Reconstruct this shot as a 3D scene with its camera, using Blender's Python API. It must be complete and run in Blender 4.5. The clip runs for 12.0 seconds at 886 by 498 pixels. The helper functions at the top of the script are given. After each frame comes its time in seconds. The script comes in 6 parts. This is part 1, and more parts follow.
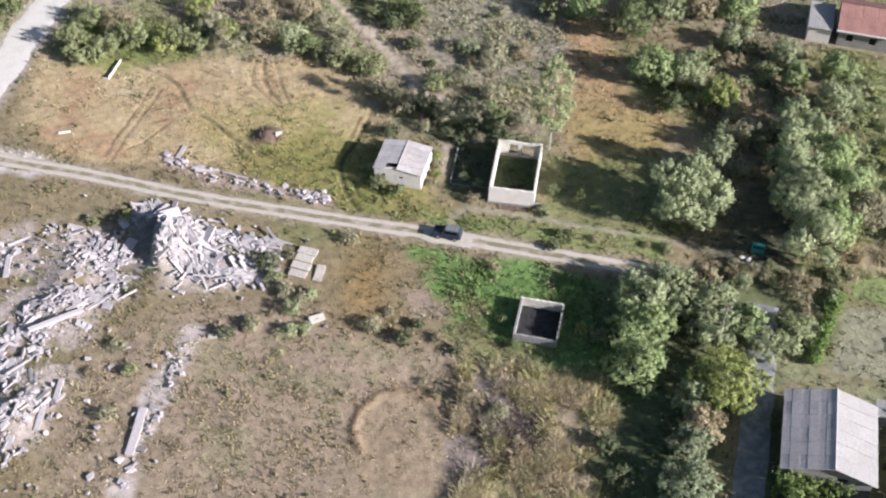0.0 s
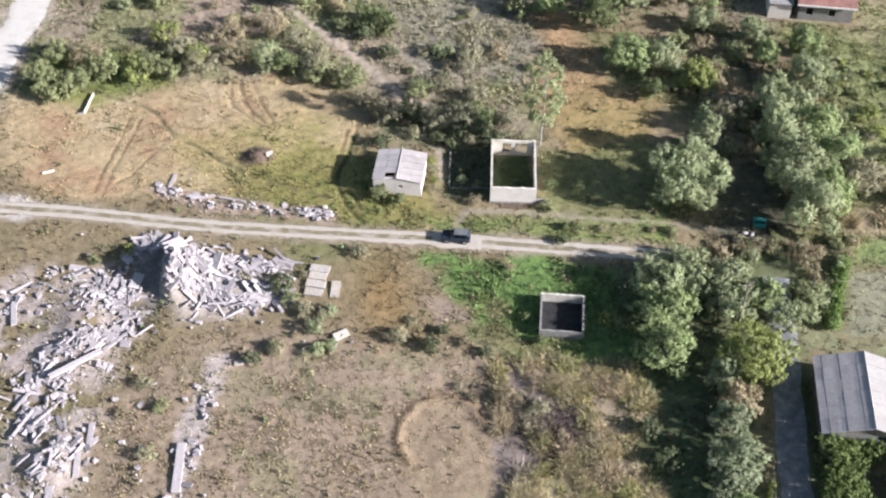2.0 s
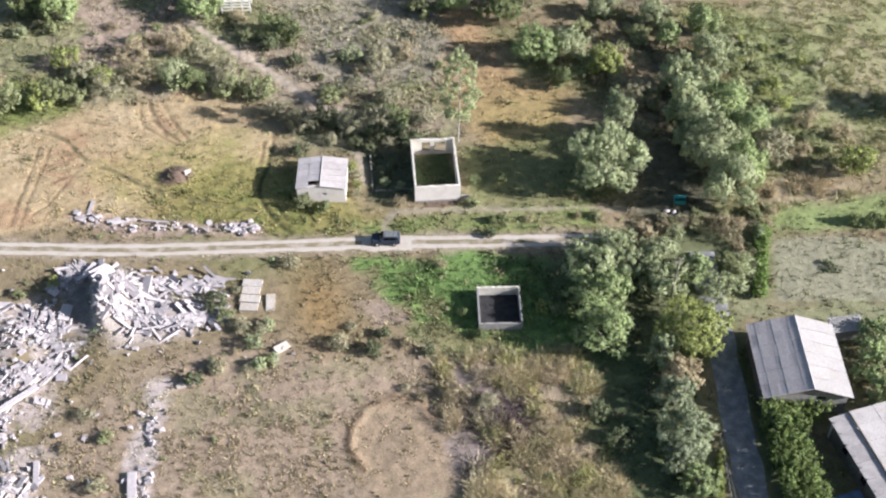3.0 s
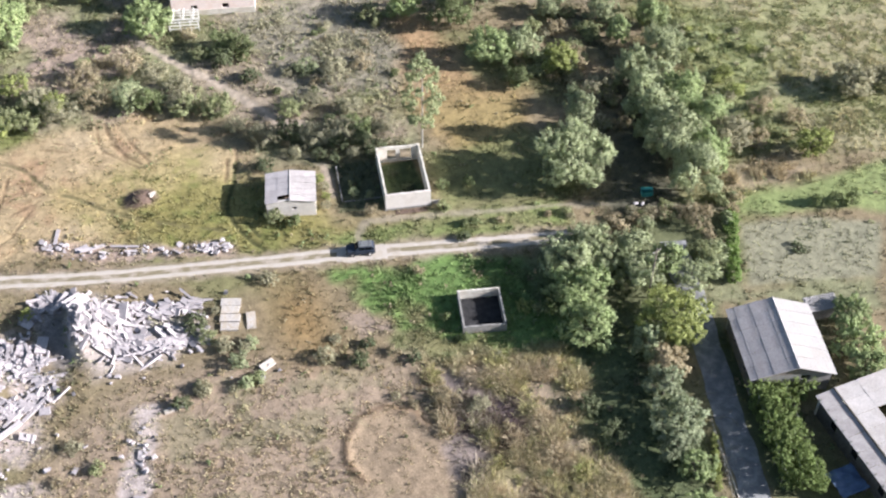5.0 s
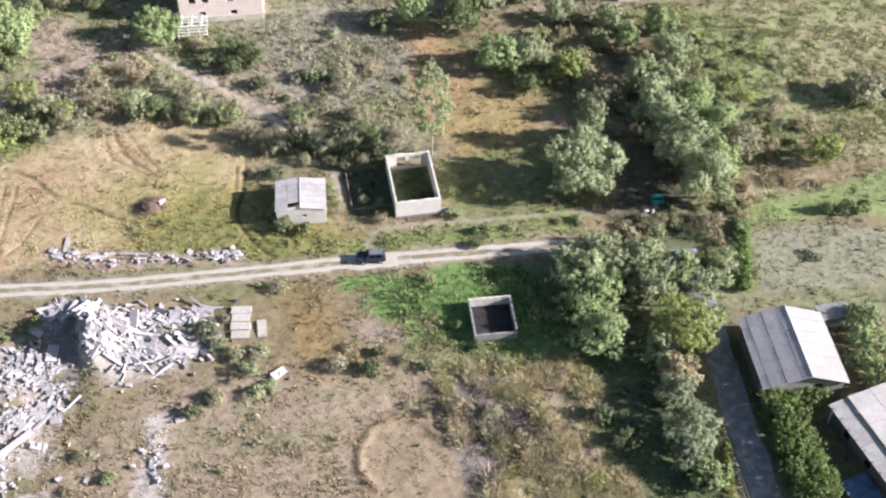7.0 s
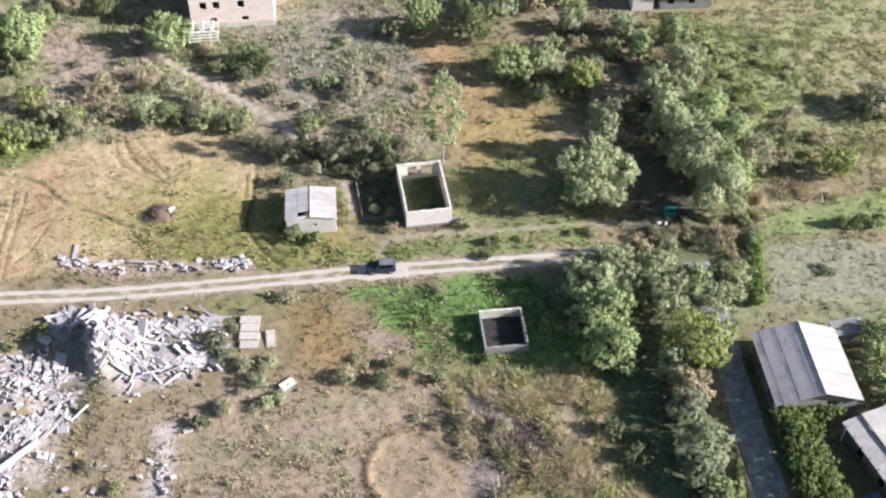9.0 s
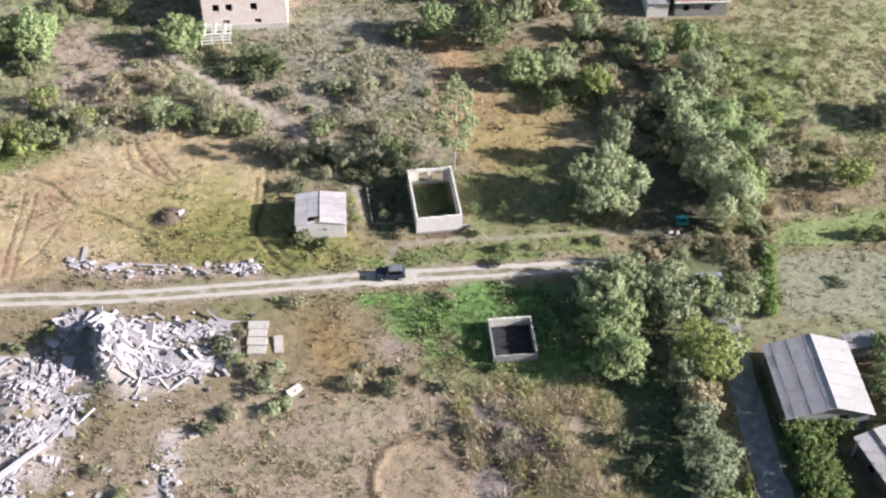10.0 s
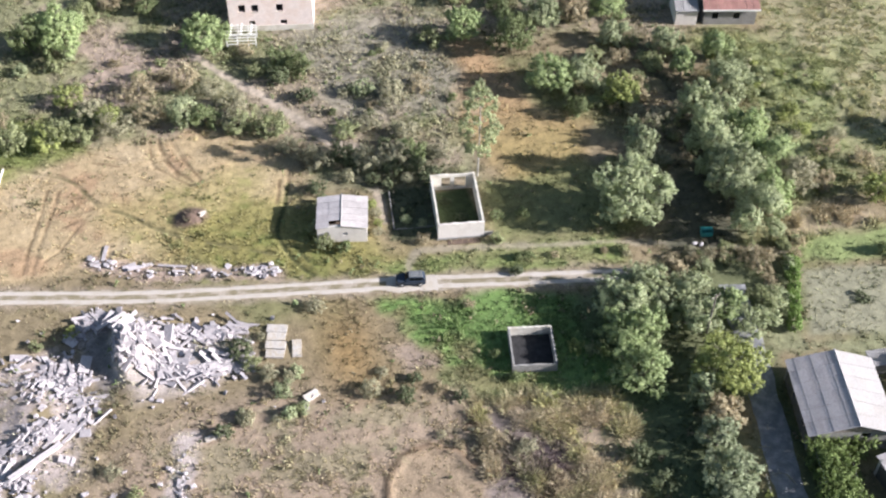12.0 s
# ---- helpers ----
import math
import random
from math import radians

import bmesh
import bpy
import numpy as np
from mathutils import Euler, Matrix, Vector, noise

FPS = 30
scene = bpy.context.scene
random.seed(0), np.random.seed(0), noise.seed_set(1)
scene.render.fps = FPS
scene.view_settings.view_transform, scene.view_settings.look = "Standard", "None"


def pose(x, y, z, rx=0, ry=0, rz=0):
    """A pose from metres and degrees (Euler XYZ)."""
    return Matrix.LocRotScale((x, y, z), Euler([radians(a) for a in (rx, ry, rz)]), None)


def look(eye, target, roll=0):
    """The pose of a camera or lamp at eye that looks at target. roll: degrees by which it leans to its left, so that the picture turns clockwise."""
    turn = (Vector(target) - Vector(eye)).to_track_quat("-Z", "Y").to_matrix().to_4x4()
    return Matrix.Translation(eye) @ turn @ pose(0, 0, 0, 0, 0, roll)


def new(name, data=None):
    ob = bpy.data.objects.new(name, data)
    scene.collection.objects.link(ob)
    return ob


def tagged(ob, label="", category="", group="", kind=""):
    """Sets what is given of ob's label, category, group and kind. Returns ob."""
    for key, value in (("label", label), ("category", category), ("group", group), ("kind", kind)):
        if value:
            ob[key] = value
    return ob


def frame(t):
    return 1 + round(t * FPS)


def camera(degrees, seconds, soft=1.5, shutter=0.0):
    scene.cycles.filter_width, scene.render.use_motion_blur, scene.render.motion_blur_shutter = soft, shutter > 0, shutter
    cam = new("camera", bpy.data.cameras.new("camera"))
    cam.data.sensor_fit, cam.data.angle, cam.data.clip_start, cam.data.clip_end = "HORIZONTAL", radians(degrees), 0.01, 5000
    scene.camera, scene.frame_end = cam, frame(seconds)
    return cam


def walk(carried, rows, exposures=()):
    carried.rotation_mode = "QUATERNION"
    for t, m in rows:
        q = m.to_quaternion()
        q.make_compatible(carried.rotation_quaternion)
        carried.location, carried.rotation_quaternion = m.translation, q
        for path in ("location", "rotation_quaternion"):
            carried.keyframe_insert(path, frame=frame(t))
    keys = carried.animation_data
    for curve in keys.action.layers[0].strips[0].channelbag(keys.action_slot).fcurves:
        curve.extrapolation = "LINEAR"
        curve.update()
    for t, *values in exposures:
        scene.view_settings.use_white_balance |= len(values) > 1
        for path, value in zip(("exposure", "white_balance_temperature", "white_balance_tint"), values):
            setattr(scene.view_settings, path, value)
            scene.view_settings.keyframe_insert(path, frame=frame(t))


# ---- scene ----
cam = camera(40.1, 12.0, soft=2.2)
METRES, EYE, TILT, LEAN, TURN = 31.0, 111.6, -46.34, -0.8, 0.0
ROWS = [
    (0.0, 0.0, 0.0, 0.0, -0.0, 0.0, -0.0),
    (0.5, -0.1379, 0.0034, 0.0053, -0.37, 0.04, 0.49),
    (1.0, -0.2617, 0.0078, 0.0132, -0.27, 0.07, 0.62),
    (1.5, -0.3621, 0.0135, 0.0176, -1.85, 0.11, 2.62),
    (2.0, -0.4423, 0.0158, 0.0232, -4.6, -0.02, 5.54),
    (2.5, -0.5347, 0.0171, 0.0322, -7.35, -0.3, 8.34),
    (3.0, -0.5885, 0.0201, 0.0387, -9.62, -0.64, 10.55),
    (5.0, -0.8012, 0.0612, 0.0843, -13.45, -1.18, 14.24),
    (5.5, -0.8166, 0.0678, 0.0925, -13.45, -1.13, 14.24),
    (6.0, -0.8253, 0.072, 0.1, -13.44, -1.09, 14.24),
    (6.5, -0.8326, 0.0755, 0.1068, -13.46, -1.06, 14.23),
    (7.0, -0.8344, 0.0794, 0.1116, -13.43, -1.01, 14.22),
    (9.0, -0.831, 0.1143, 0.1511, -13.07, -0.85, 13.68),
    (9.5, -0.8163, 0.1323, 0.1688, -12.68, -0.73, 13.2),
    (10.0, -0.8093, 0.1395, 0.1734, -12.46, -0.68, 12.97),
    (10.5, -0.8038, 0.1499, 0.1796, -12.15, -0.62, 12.64),
    (11.0, -0.7993, 0.1566, 0.1847, -11.89, -0.56, 12.39),
    (11.5, -0.7915, 0.1626, 0.1915, -11.54, -0.49, 12.06),
    (12.0, -0.7867, 0.1695, 0.1966, -11.3, -0.43, 11.83),
]
walk(cam, [(t, pose(0, 0, EYE, TILT, LEAN, TURN) @ pose(METRES * x, METRES * y, METRES * z, 90 + pitch, roll, yaw)) for t, x, y, z, yaw, pitch, roll in ROWS],
     [(0.0, 1.30), (1.0, 1.36), (3.2, 1.5), (5.0, 1.58), (9.0, 1.58), (9.6, 1.5), (10.4, 1.52), (11.0, 1.56), (12.0, 1.55)])

# ---- light ----
SUN_AZ, SUN_EL = 113.5, 22.3          # degrees clockwise from +y, degrees above the horizon
world = bpy.data.worlds.new("world")
scene.world = world
world.use_nodes = True
_n = world.node_tree.nodes
_sky = _n.new("ShaderNodeTexSky")
_sky.sky_type, _sky.sun_disc = "NISHITA", False
_sky.sun_elevation, _sky.sun_rotation = radians(SUN_EL), radians(SUN_AZ)
_n["Background"].inputs["Strength"].default_value = 0.05
world.node_tree.links.new(_sky.outputs[0], _n["Background"].inputs["Color"])
_lamp = bpy.data.lights.new("sun", "SUN")
_lamp.energy, _lamp.angle, _lamp.color = 5.0, radians(0.6), (1.0, 0.96, 0.98)
sun = new("sun", _lamp)
_d = Vector((math.sin(radians(SUN_AZ)) * math.cos(radians(SUN_EL)), math.cos(radians(SUN_AZ)) * math.cos(radians(SUN_EL)), math.sin(radians(SUN_EL))))
sun.matrix_world = look(_d * 300, (0, 0, 0))


# ---- noise and outlines on the plan ----
_table = np.random.RandomState(7).rand(256, 256)


def vnoise(x, y, size, seed=0):
    """Smooth value noise, -1 to 1, with lumps about `size` metres across."""
    u, v = x / size + 17.3 * seed, y / size - 9.7 * seed
    i, j = np.floor(u).astype(int), np.floor(v).astype(int)
    f, g = u - i, v - j
    f, g = f * f * (3 - 2 * f), g * g * (3 - 2 * g)
    a, b = _table[i & 255, j & 255], _table[(i + 1) & 255, j & 255]
    c, d = _table[i & 255, (j + 1) & 255], _table[(i + 1) & 255, (j + 1) & 255]
    return 2 * ((a * (1 - f) + b * f) * (1 - g) + (c * (1 - f) + d * f) * g) - 1


def fbm(x, y, size, seed=0):
    return 0.55 * vnoise(x, y, size, seed) + 0.3 * vnoise(x, y, size * 0.43, seed + 1) + 0.15 * vnoise(x, y, size * 0.19, seed + 2)


def smooth(a, b, v):
    k = np.clip((v - a) / (b - a), 0, 1)
    return k * k * (3 - 2 * k)


def line_distance(x, y, pts):
    best = np.full(np.shape(x), 1e9)
    for (ax, ay), (bx, by) in zip(pts, pts[1:]):
        dx, dy = bx - ax, by - ay
        k = np.clip(((x - ax) * dx + (y - ay) * dy) / (dx * dx + dy * dy), 0, 1)
        best = np.minimum(best, np.hypot(x - ax - k * dx, y - ay - k * dy))
    return best


def inside(x, y, pts, soft=1.5, rough=2.0, seed=0):
    """1 inside the outline, 0 outside, with a ragged soft edge."""
    odd = np.zeros(np.shape(x), bool)
    for (ax, ay), (bx, by) in zip(pts, pts[1:] + pts[:1]):
        odd ^= ((ay > y) != (by > y)) & (x < (bx - ax) * (y - ay) / (by - ay + 1e-9) + ax)
    d = line_distance(x, y, pts + pts[:1]) * np.where(odd, 1, -1)
    return smooth(-soft, soft, d + rough * fbm(x, y, 5.0, seed))


def curve_through(pts, step):
    """Points every `step` metres on a smooth curve through pts."""
    p = [Vector((*a, 0)) for a in pts]
    p = [2 * p[0] - p[1]] + p + [2 * p[-1] - p[-2]]
    out = []
    for a, b, c, d in zip(p, p[1:], p[2:], p[3:]):
        n = max(2, int((c - b).length / step))
        for k in range(n):
            t = k / n
            q = 0.5 * (2 * b + (c - a) * t + (2 * a - 5 * b + 4 * c - d) * t * t + (3 * b - a - 3 * c + d) * t ** 3)
            out.append((q.x, q.y))
    return out + [pts[-1]]


ROAD = curve_through([(-67, 125.4), (-58, 122.4), (-47, 119.9), (-30, 115.3), (-10, 111.2), (2, 108.8), (14, 106.0), (26, 103.4), (31, 102.3)], 0.4)
GRAVEL = curve_through([(-92, 70), (-82, 94), (-73, 113), (-67.2, 126), (-64, 138), (-62.2, 148), (-60, 158), (-57, 172), (-48, 230)], 0.5)
LANE = curve_through([(41, 97.5), (39.6, 92), (37.2, 82), (34.4, 71), (31.8, 60.5), (27, 42), (20, 15)], 0.5)
TRAIL = [(2.2, 109.0), (2.6, 112.0), (4.4, 114.0), (8, 113.4), (14.4, 112.2), (21.7, 110.3), (29.2, 108.8), (38.6, 105.8), (50, 101)]
TRAIL_3 = [(-0.4, 129.9), (0.7, 128.7), (2.2, 126.5), (2.2, 123.4), (1.8, 120.5)]
TRAIL_2 = [(-18.2, 165.4), (-16.4, 161.6), (-12.9, 156.0), (-9.1, 151.0), (-6.4, 146.6), (-3.0, 140.7), (-1.6, 137.6), (1.5, 136.2)]
RUT_1 = curve_through([(-58, 151), (-48, 146), (-40.4, 141.7), (-37.1, 139.0), (-34.2, 133.6), (-31.0, 130.9), (-26.5, 126.3), (-20.2, 122.3), (-13.6, 118.6)], 1.0)
RUT_2 = curve_through([(-9.2, 131), (-10.5, 126.8), (-12.2, 123.0), (-12.0, 119.4), (-10.7, 115.6), (-9.4, 113.4)], 1.0)
RUT_3 = [(-10.5, 118.9), (-9.4, 116.0)]
FAINT = [[(-26.0, 145.8), (-26.4, 142.2), (-26.3, 138.9)], [(-25.0, 145.4), (-24.9, 141.1), (-23.2, 136.4)], [(-23.4, 144.5), (-21.9, 139.1), (-20.4, 134.9)], [(-26.7, 140.2), (-25.0, 137.9), (-22.0, 134.1)],
         [(-24.8, 142.9), (-23.8, 138.3), (-21.6, 134.9)], [(-34.7, 144.8), (-29.9, 141.7)], [(-34.2, 142.5), (-30.8, 140.7)], [(-12.0, 126.2), (-11.0, 128.7), (-10.1, 132.1)],
         [(-9.6, 127.7), (-9.0, 130.9), (-8.7, 133.7)], [(-39.0, 130.7), (-35.4, 132.1)], [(-40.6, 138.5), (-41.7, 134.2), (-43.4, 128.5), (-44.6, 123.5)], [(-39.1, 138.0), (-40.4, 133.6), (-42.3, 127.8), (-43.5, 122.8)], [(-41.9, 124.9), (-39.8, 126.2), (-37.0, 130.5)]]
GOLD = [(-34.2, 133.3), (-26.0, 133.9), (-19.3, 136.8), (-11.6, 134.1), (-10.0, 128.3), (-13.2, 117.0), (-22.2, 120.6), (-30.0, 125.4)]
HUT, SHELL, PIT, BARN = (-3.8, 121.0), (11.3, 119.5), (13.0, 93.9), (43.4, 76.0)

STRAW = [(-58, 146), (-46, 144), (-38, 144), (-30, 145), (-17, 146), (-13, 142), (-7, 132), (-11, 127), (-16, 123), (-20, 120.5), (-28, 121), (-40, 121.5), (-52, 124.5), (-58, 130)]
OLIVE = [(-17, 131), (-8, 127), (-2, 124), (4, 112), (-4, 111.6), (-16, 115), (-27, 121), (-24, 127)]
VERGE = [(-2, 113), (14, 112.5), (30, 110), (30, 104.5), (14, 107.5), (0, 110)]
LUSH = [(-3.5, 107.5), (13, 103.5), (22, 101), (26, 88), (20, 85.5), (6, 88), (2.5, 94), (0, 101)]
CLAY = [(20, 158), (28, 155), (29, 140), (34, 132), (31, 122), (19, 123), (17.5, 133), (18.5, 146)]
MEADOW = [(63, 134), (72, 152), (100, 150), (100, 104), (80, 103), (66, 108)]
HEDGE_SIDE = [(55, 108), (67, 110), (69, 120), (74, 126), (75, 134), (70, 143), (62, 149), (57, 148), (60, 132), (56, 120)]
REEDS = [(53, 108.5), (58, 109), (66, 104), (64, 101.5), (52, 102.6)]
LAWN = [(51, 101.6), (55, 102.6), (63.4, 102.2), (84, 101), (84, 90), (71, 92), (64.3, 96.2), (59.5, 97.2), (52, 99.6)]
GARDEN = [(50.6, 97.6), (46.2, 87.2), (54, 85.6), (63, 83.4), (69, 91.8), (60, 95.8)]
GREY = [(-4, 166), (4, 169), (21, 165), (19, 140), (2, 142)]
LOOP = [(-8.5, 74), (-8.6, 80), (-6, 84), (-2.5, 84.6), (1.2, 81.6), (2.4, 77), (1, 70), (-6, 69)]
SOIL = [(4.6, 88), (6.6, 87.5), (8.0, 85.0), (8.8, 82.2), (12.0, 80.1), (11.1, 76.5), (6.7, 77.6), (5.6, 70.0), (2.6, 70), (2.1, 75), (4.3, 80)]
PINK = [(-3.6, 99.6), (0, 99.6), (1.8, 95.5), (-2, 95)]
BROWN = [(-40, 88), (-28, 97), (-13, 96), (2, 90), (4, 76), (4, 60), (-40, 60)]
HEDGE_SHADE = [(48.6, 148), (50.6, 148), (51, 132), (52, 122), (46, 104), (36, 105), (38, 112), (43.5, 120), (47.5, 132)]
EAST_GRASS = [(14.5, 113), (36, 109), (37, 121), (30, 124), (16, 124.5)]
BARN_SHADE = [(36.4, 72), (38.2, 84), (40.5, 84), (38.0, 70), (36.6, 58), (33.6, 58)]
STAND = [(4, 88.5), (20, 86), (21, 80), (17.5, 74), (20, 64), (20, 56), (1, 56)]
TREE_SHADE = [(20, 101), (33, 104), (47, 103), (48, 94), (41, 90), (40, 85), (34, 80), (22, 81)]
LANE_WEED_SHADE = [(21, 86.5), (27, 85), (32, 74), (27, 56), (22, 57), (19.5, 67), (19, 76)]
NORTH = [(-70, 146), (-40, 144), (-12, 145), (-4, 132), (16, 126), (20, 158), (60, 150), (100, 160), (100, 210), (-70, 210)]
WEST_GREEN = [(-58, 154), (-50, 156), (-36, 154), (-35, 145), (-47, 142), (-57, 147)]
PILE = [(-39, 110), (-36, 113.3), (-31, 112.5), (-27, 108.5), (-20, 104.5), (-19.5, 101), (-27, 99), (-33, 99.5), (-37, 103)]
BAND = [(-56, 110), (-42, 110), (-38, 106), (-37, 97), (-41, 93), (-42, 76), (-50, 74), (-54, 80), (-51, 92), (-56, 98)]
SOUTH_LINE = [(-28.6, 92), (-29.5, 87), (-31, 82), (-32, 76), (-32.5, 66)]


def height(x, y):
    """The ground's level."""
    h = 0.22 * fbm(x, y, 11.0, 3) + 0.07 * fbm(x, y, 2.2, 9)
    h = h + 0.12 * fbm(x, y, 1.0, 12) * inside(x, y, NORTH, 3)
    flat = smooth(1.3, 4.0, line_distance(x, y, ROAD[::10])) * smooth(3.0, 6.0, line_distance(x, y, GRAVEL[::10])) * smooth(2.2, 5.0, line_distance(x, y, LANE[::10]))
    for (cx, cy), r in ((HUT, 4.5), (SHELL, 6.5), (PIT, 4.6), (BARN, 8.5), ((47.5, 61), 8), ((-3, 172), 9), ((65, 152), 8)):
        flat = flat * smooth(r, r + 3, np.hypot(x - cx, y - cy))
    h = h * flat
    h = h + 3.5 * np.exp(-((x + 33.6) / np.where(x < -33.6, 1.0, 4.0)) ** 2 - ((y - 107.0) / 3.6) ** 2) + 0.7 * np.exp(-((x + 25) / 3.5) ** 2 - ((y - 103.5) / 2.0) ** 2)
    h = h + 0.9 * np.exp(-((x + 44.5) / 3.2) ** 2 - ((y - 99) / 6) ** 2) + 0.9 * np.exp(-((x + 46) / 2.6) ** 2 - ((y - 80) / 4) ** 2)
    h = h + 1.1 * np.exp(-((x + 22.8) / 1.8) ** 2 - ((y - 127.6) / 1.5) ** 2)
    rim = line_distance(x, y, [(-7.4, 75.5), (-8.4, 78.5), (-7.8, 81.2), (-5.6, 83.4), (-2.5, 84), (0.2, 82.6), (1.2, 80)])
    h = h + 0.22 * np.exp(-(rim / 0.5) ** 2)
    h = h - 0.12 * np.exp(-(line_distance(x, y, RUT_1) / 0.35) ** 2) - 0.12 * np.exp(-(line_distance(x, y, RUT_2) / 0.35) ** 2)
    for pts in FAINT:
        h = h - 0.07 * np.exp(-(line_distance(x, y, pts) / 0.22) ** 2)
    return h


def gz(x, y):
    return float(height(np.array([float(x)]), np.array([float(y)]))[0])


def ground_colour(x, y):
    """What covers the ground: soil, short growth and some painted shade, as base colour."""
    col = np.empty(np.shape(x) + (3,))
    col[:] = (0.27, 0.215, 0.125)

    def lay(rgb, k):
        k = np.clip(k, 0, 1)[..., None]
        col[:] = col * (1 - k) + np.array(rgb) * k

    n1, n2, n3 = fbm(x, y, 7.0, 21), fbm(x, y, 2.4, 25), fbm(x, y, 22.0, 29)
    lay((0.20, 0.20, 0.085), smooth(0.0, 0.5, n3 + 0.4 * n1) * 0.8)
    lay((0.345, 0.285, 0.205), inside(x, y, NORTH, 3, 4, 1) * 0.85)
    lay((0.39, 0.30, 0.235), inside(x, y, [(-40, 148), (-14, 148), (-14, 168), (-40, 172)], 3, 4, 44) * 0.7)
    lay((0.235, 0.245, 0.115), inside(x, y, NORTH, 3, 4, 1) * smooth(-0.1, 0.3, n1) * 0.8)
    lay((0.45, 0.345, 0.195), inside(x, y, STRAW, 1.8, 2.5, 2))
    lay((0.50, 0.395, 0.24), inside(x, y, STRAW, 1.8, 2.5, 2) * smooth(0.05, 0.45, n1) * 0.9)
    lay((0.40, 0.26, 0.15), inside(x, y, STRAW, 1.8, 2.5, 2) * smooth(0.1, 0.45, -n1 - 0.3 * n2) * 0.7)
    lay((0.40, 0.33, 0.145), inside(x, y, GOLD, 3.0, 3, 27) * 0.75)
    lay((0.30, 0.28, 0.10), inside(x, y, GOLD, 3.0, 3, 27) * smooth(0.0, 0.4, n2 + 0.4 * n1) * 0.7)
    lay((0.27, 0.245, 0.08), inside(x, y, OLIVE, 3.0, 3, 3) * 0.85)
    lay((0.17, 0.20, 0.055), inside(x, y, OLIVE, 3.0, 3, 3) * smooth(0.0, 0.4, n2) * 0.6)
    lay((0.225, 0.28, 0.09), inside(x, y, VERGE, 1.2, 1.5, 4) * (0.65 + 0.4 * n2))
    lay((0.355, 0.272, 0.192), inside(x, y, BROWN, 3, 3, 5) * 0.9)
    lay((0.30, 0.235, 0.16), inside(x, y, BROWN, 3, 3, 5) * smooth(0.1, 0.5, n1) * 0.7)
    lay((0.30, 0.20, 0.085), np.exp(-((x + 8) / 3.5) ** 2 - ((y - 100) / 7) ** 2) * 0.9)
    lay((0.15, 0.265, 0.07), inside(x, y, LUSH, 1.4, 2.6, 6) * 0.9)
    lay((0.20, 0.31, 0.085), inside(x, y, LUSH, 1.2, 1.6, 6) * smooth(0.0, 0.4, n2) * 0.6)
    lay((0.26, 0.21, 0.11), inside(x, y, LUSH, 1.2, 1.6, 6) * smooth(0.12, 0.45, n1 - 0.2 * n2) * 0.75)
    # green floor inside the shell, darkened to stand for the walls' shade
    lay((0.075, 0.10, 0.04), smooth(4.6, 3.6, np.maximum(np.abs(x - 11.3) * 1.5, np.abs(y - 119.5) * 0.92)))
    lay((0.40, 0.265, 0.14), inside(x, y, CLAY, 2.0, 2.5, 7) * 0.9)
    lay((0.335, 0.265, 0.105), inside(x, y, CLAY, 2.0, 2.5, 7) * smooth(143, 127, y + 3 * n1) * 0.8)
    lay((0.36, 0.325, 0.18), inside(x, y, MEADOW, 3, 3, 8))
    lay((0.27, 0.295, 0.125), inside(x, y, MEADOW, 3, 3, 8) * smooth(-0.1, 0.35, n1 + 0.5 * n2) * 0.55)
    lay((0.27, 0.305, 0.125), inside(x, y, HEDGE_SIDE, 3, 3, 46) * 0.8)
    lay((0.40, 0.32, 0.205), inside(x, y, REEDS, 2, 2, 47) * 0.8)
    lay((0.25, 0.31, 0.115), inside(x, y, LAWN, 1.2, 1.6, 9) * 0.9)
    lay((0.295, 0.285, 0.185), inside(x, y, GARDEN, 0.8, 0.6, 10))
    lay((0.31, 0.28, 0.205), inside(x, y, GREY, 2.5, 2.5, 11) * 0.9)
    lay((0.335, 0.255, 0.165), inside(x, y, LOOP, 0.7, 0.9, 12))
    lay((0.36, 0.28, 0.21), inside(x, y, PINK, 0.8, 1.0, 14) * 0.9)
    lay((0.20, 0.215, 0.085), inside(x, y, EAST_GRASS, 2, 2, 23) * 0.85)
    # weedy strip west of the barn, the barn's shade put into its colour
    lay((0.09, 0.11, 0.05), inside(x, y, BARN_SHADE, 1, 1, 25) * 0.9)
    # shade between the trees painted into the undergrowth colour
    lay((0.14, 0.165, 0.075), inside(x, y, TREE_SHADE, 1.5, 2.5, 19) * 0.85)
    # dark green weeds with the lane trees' shadow painted in
    lay((0.105, 0.135, 0.06), inside(x, y, LANE_WEED_SHADE, 2, 2, 18) * 0.9)
    lay((0.37, 0.29, 0.20), inside(x, y, STAND, 1.2, 1.8, 24) * 0.85)
    lay((0.30, 0.27, 0.125), inside(x, y, STAND, 1.2, 1.8, 24) * smooth(0.0, 0.35, n2) * 0.8)
    lay((0.255, 0.21, 0.185), inside(x, y, SOIL, 0.8, 1.6, 13) * 0.85)
    lay((0.19, 0.15, 0.135), inside(x, y, SOIL, 0.8, 1.6, 13) * smooth(0.0, 0.3, n2) * 0.7)
    lay((0.17, 0.125, 0.125), inside(x, y, [(8.4, 82.6), (12.6, 80.4), (11.4, 76.2), (7.4, 77.4)], 1.0, 1.6, 33) * 0.85)
    lay((0.29, 0.195, 0.115), np.exp(-(line_distance(x, y, [(-7.6, 75.5), (-8.7, 78.5), (-8.0, 81.4), (-5.8, 83.8), (-2.5, 84.4), (0.6, 82.8), (1.6, 80)]) / 0.45) ** 2) * 0.8)
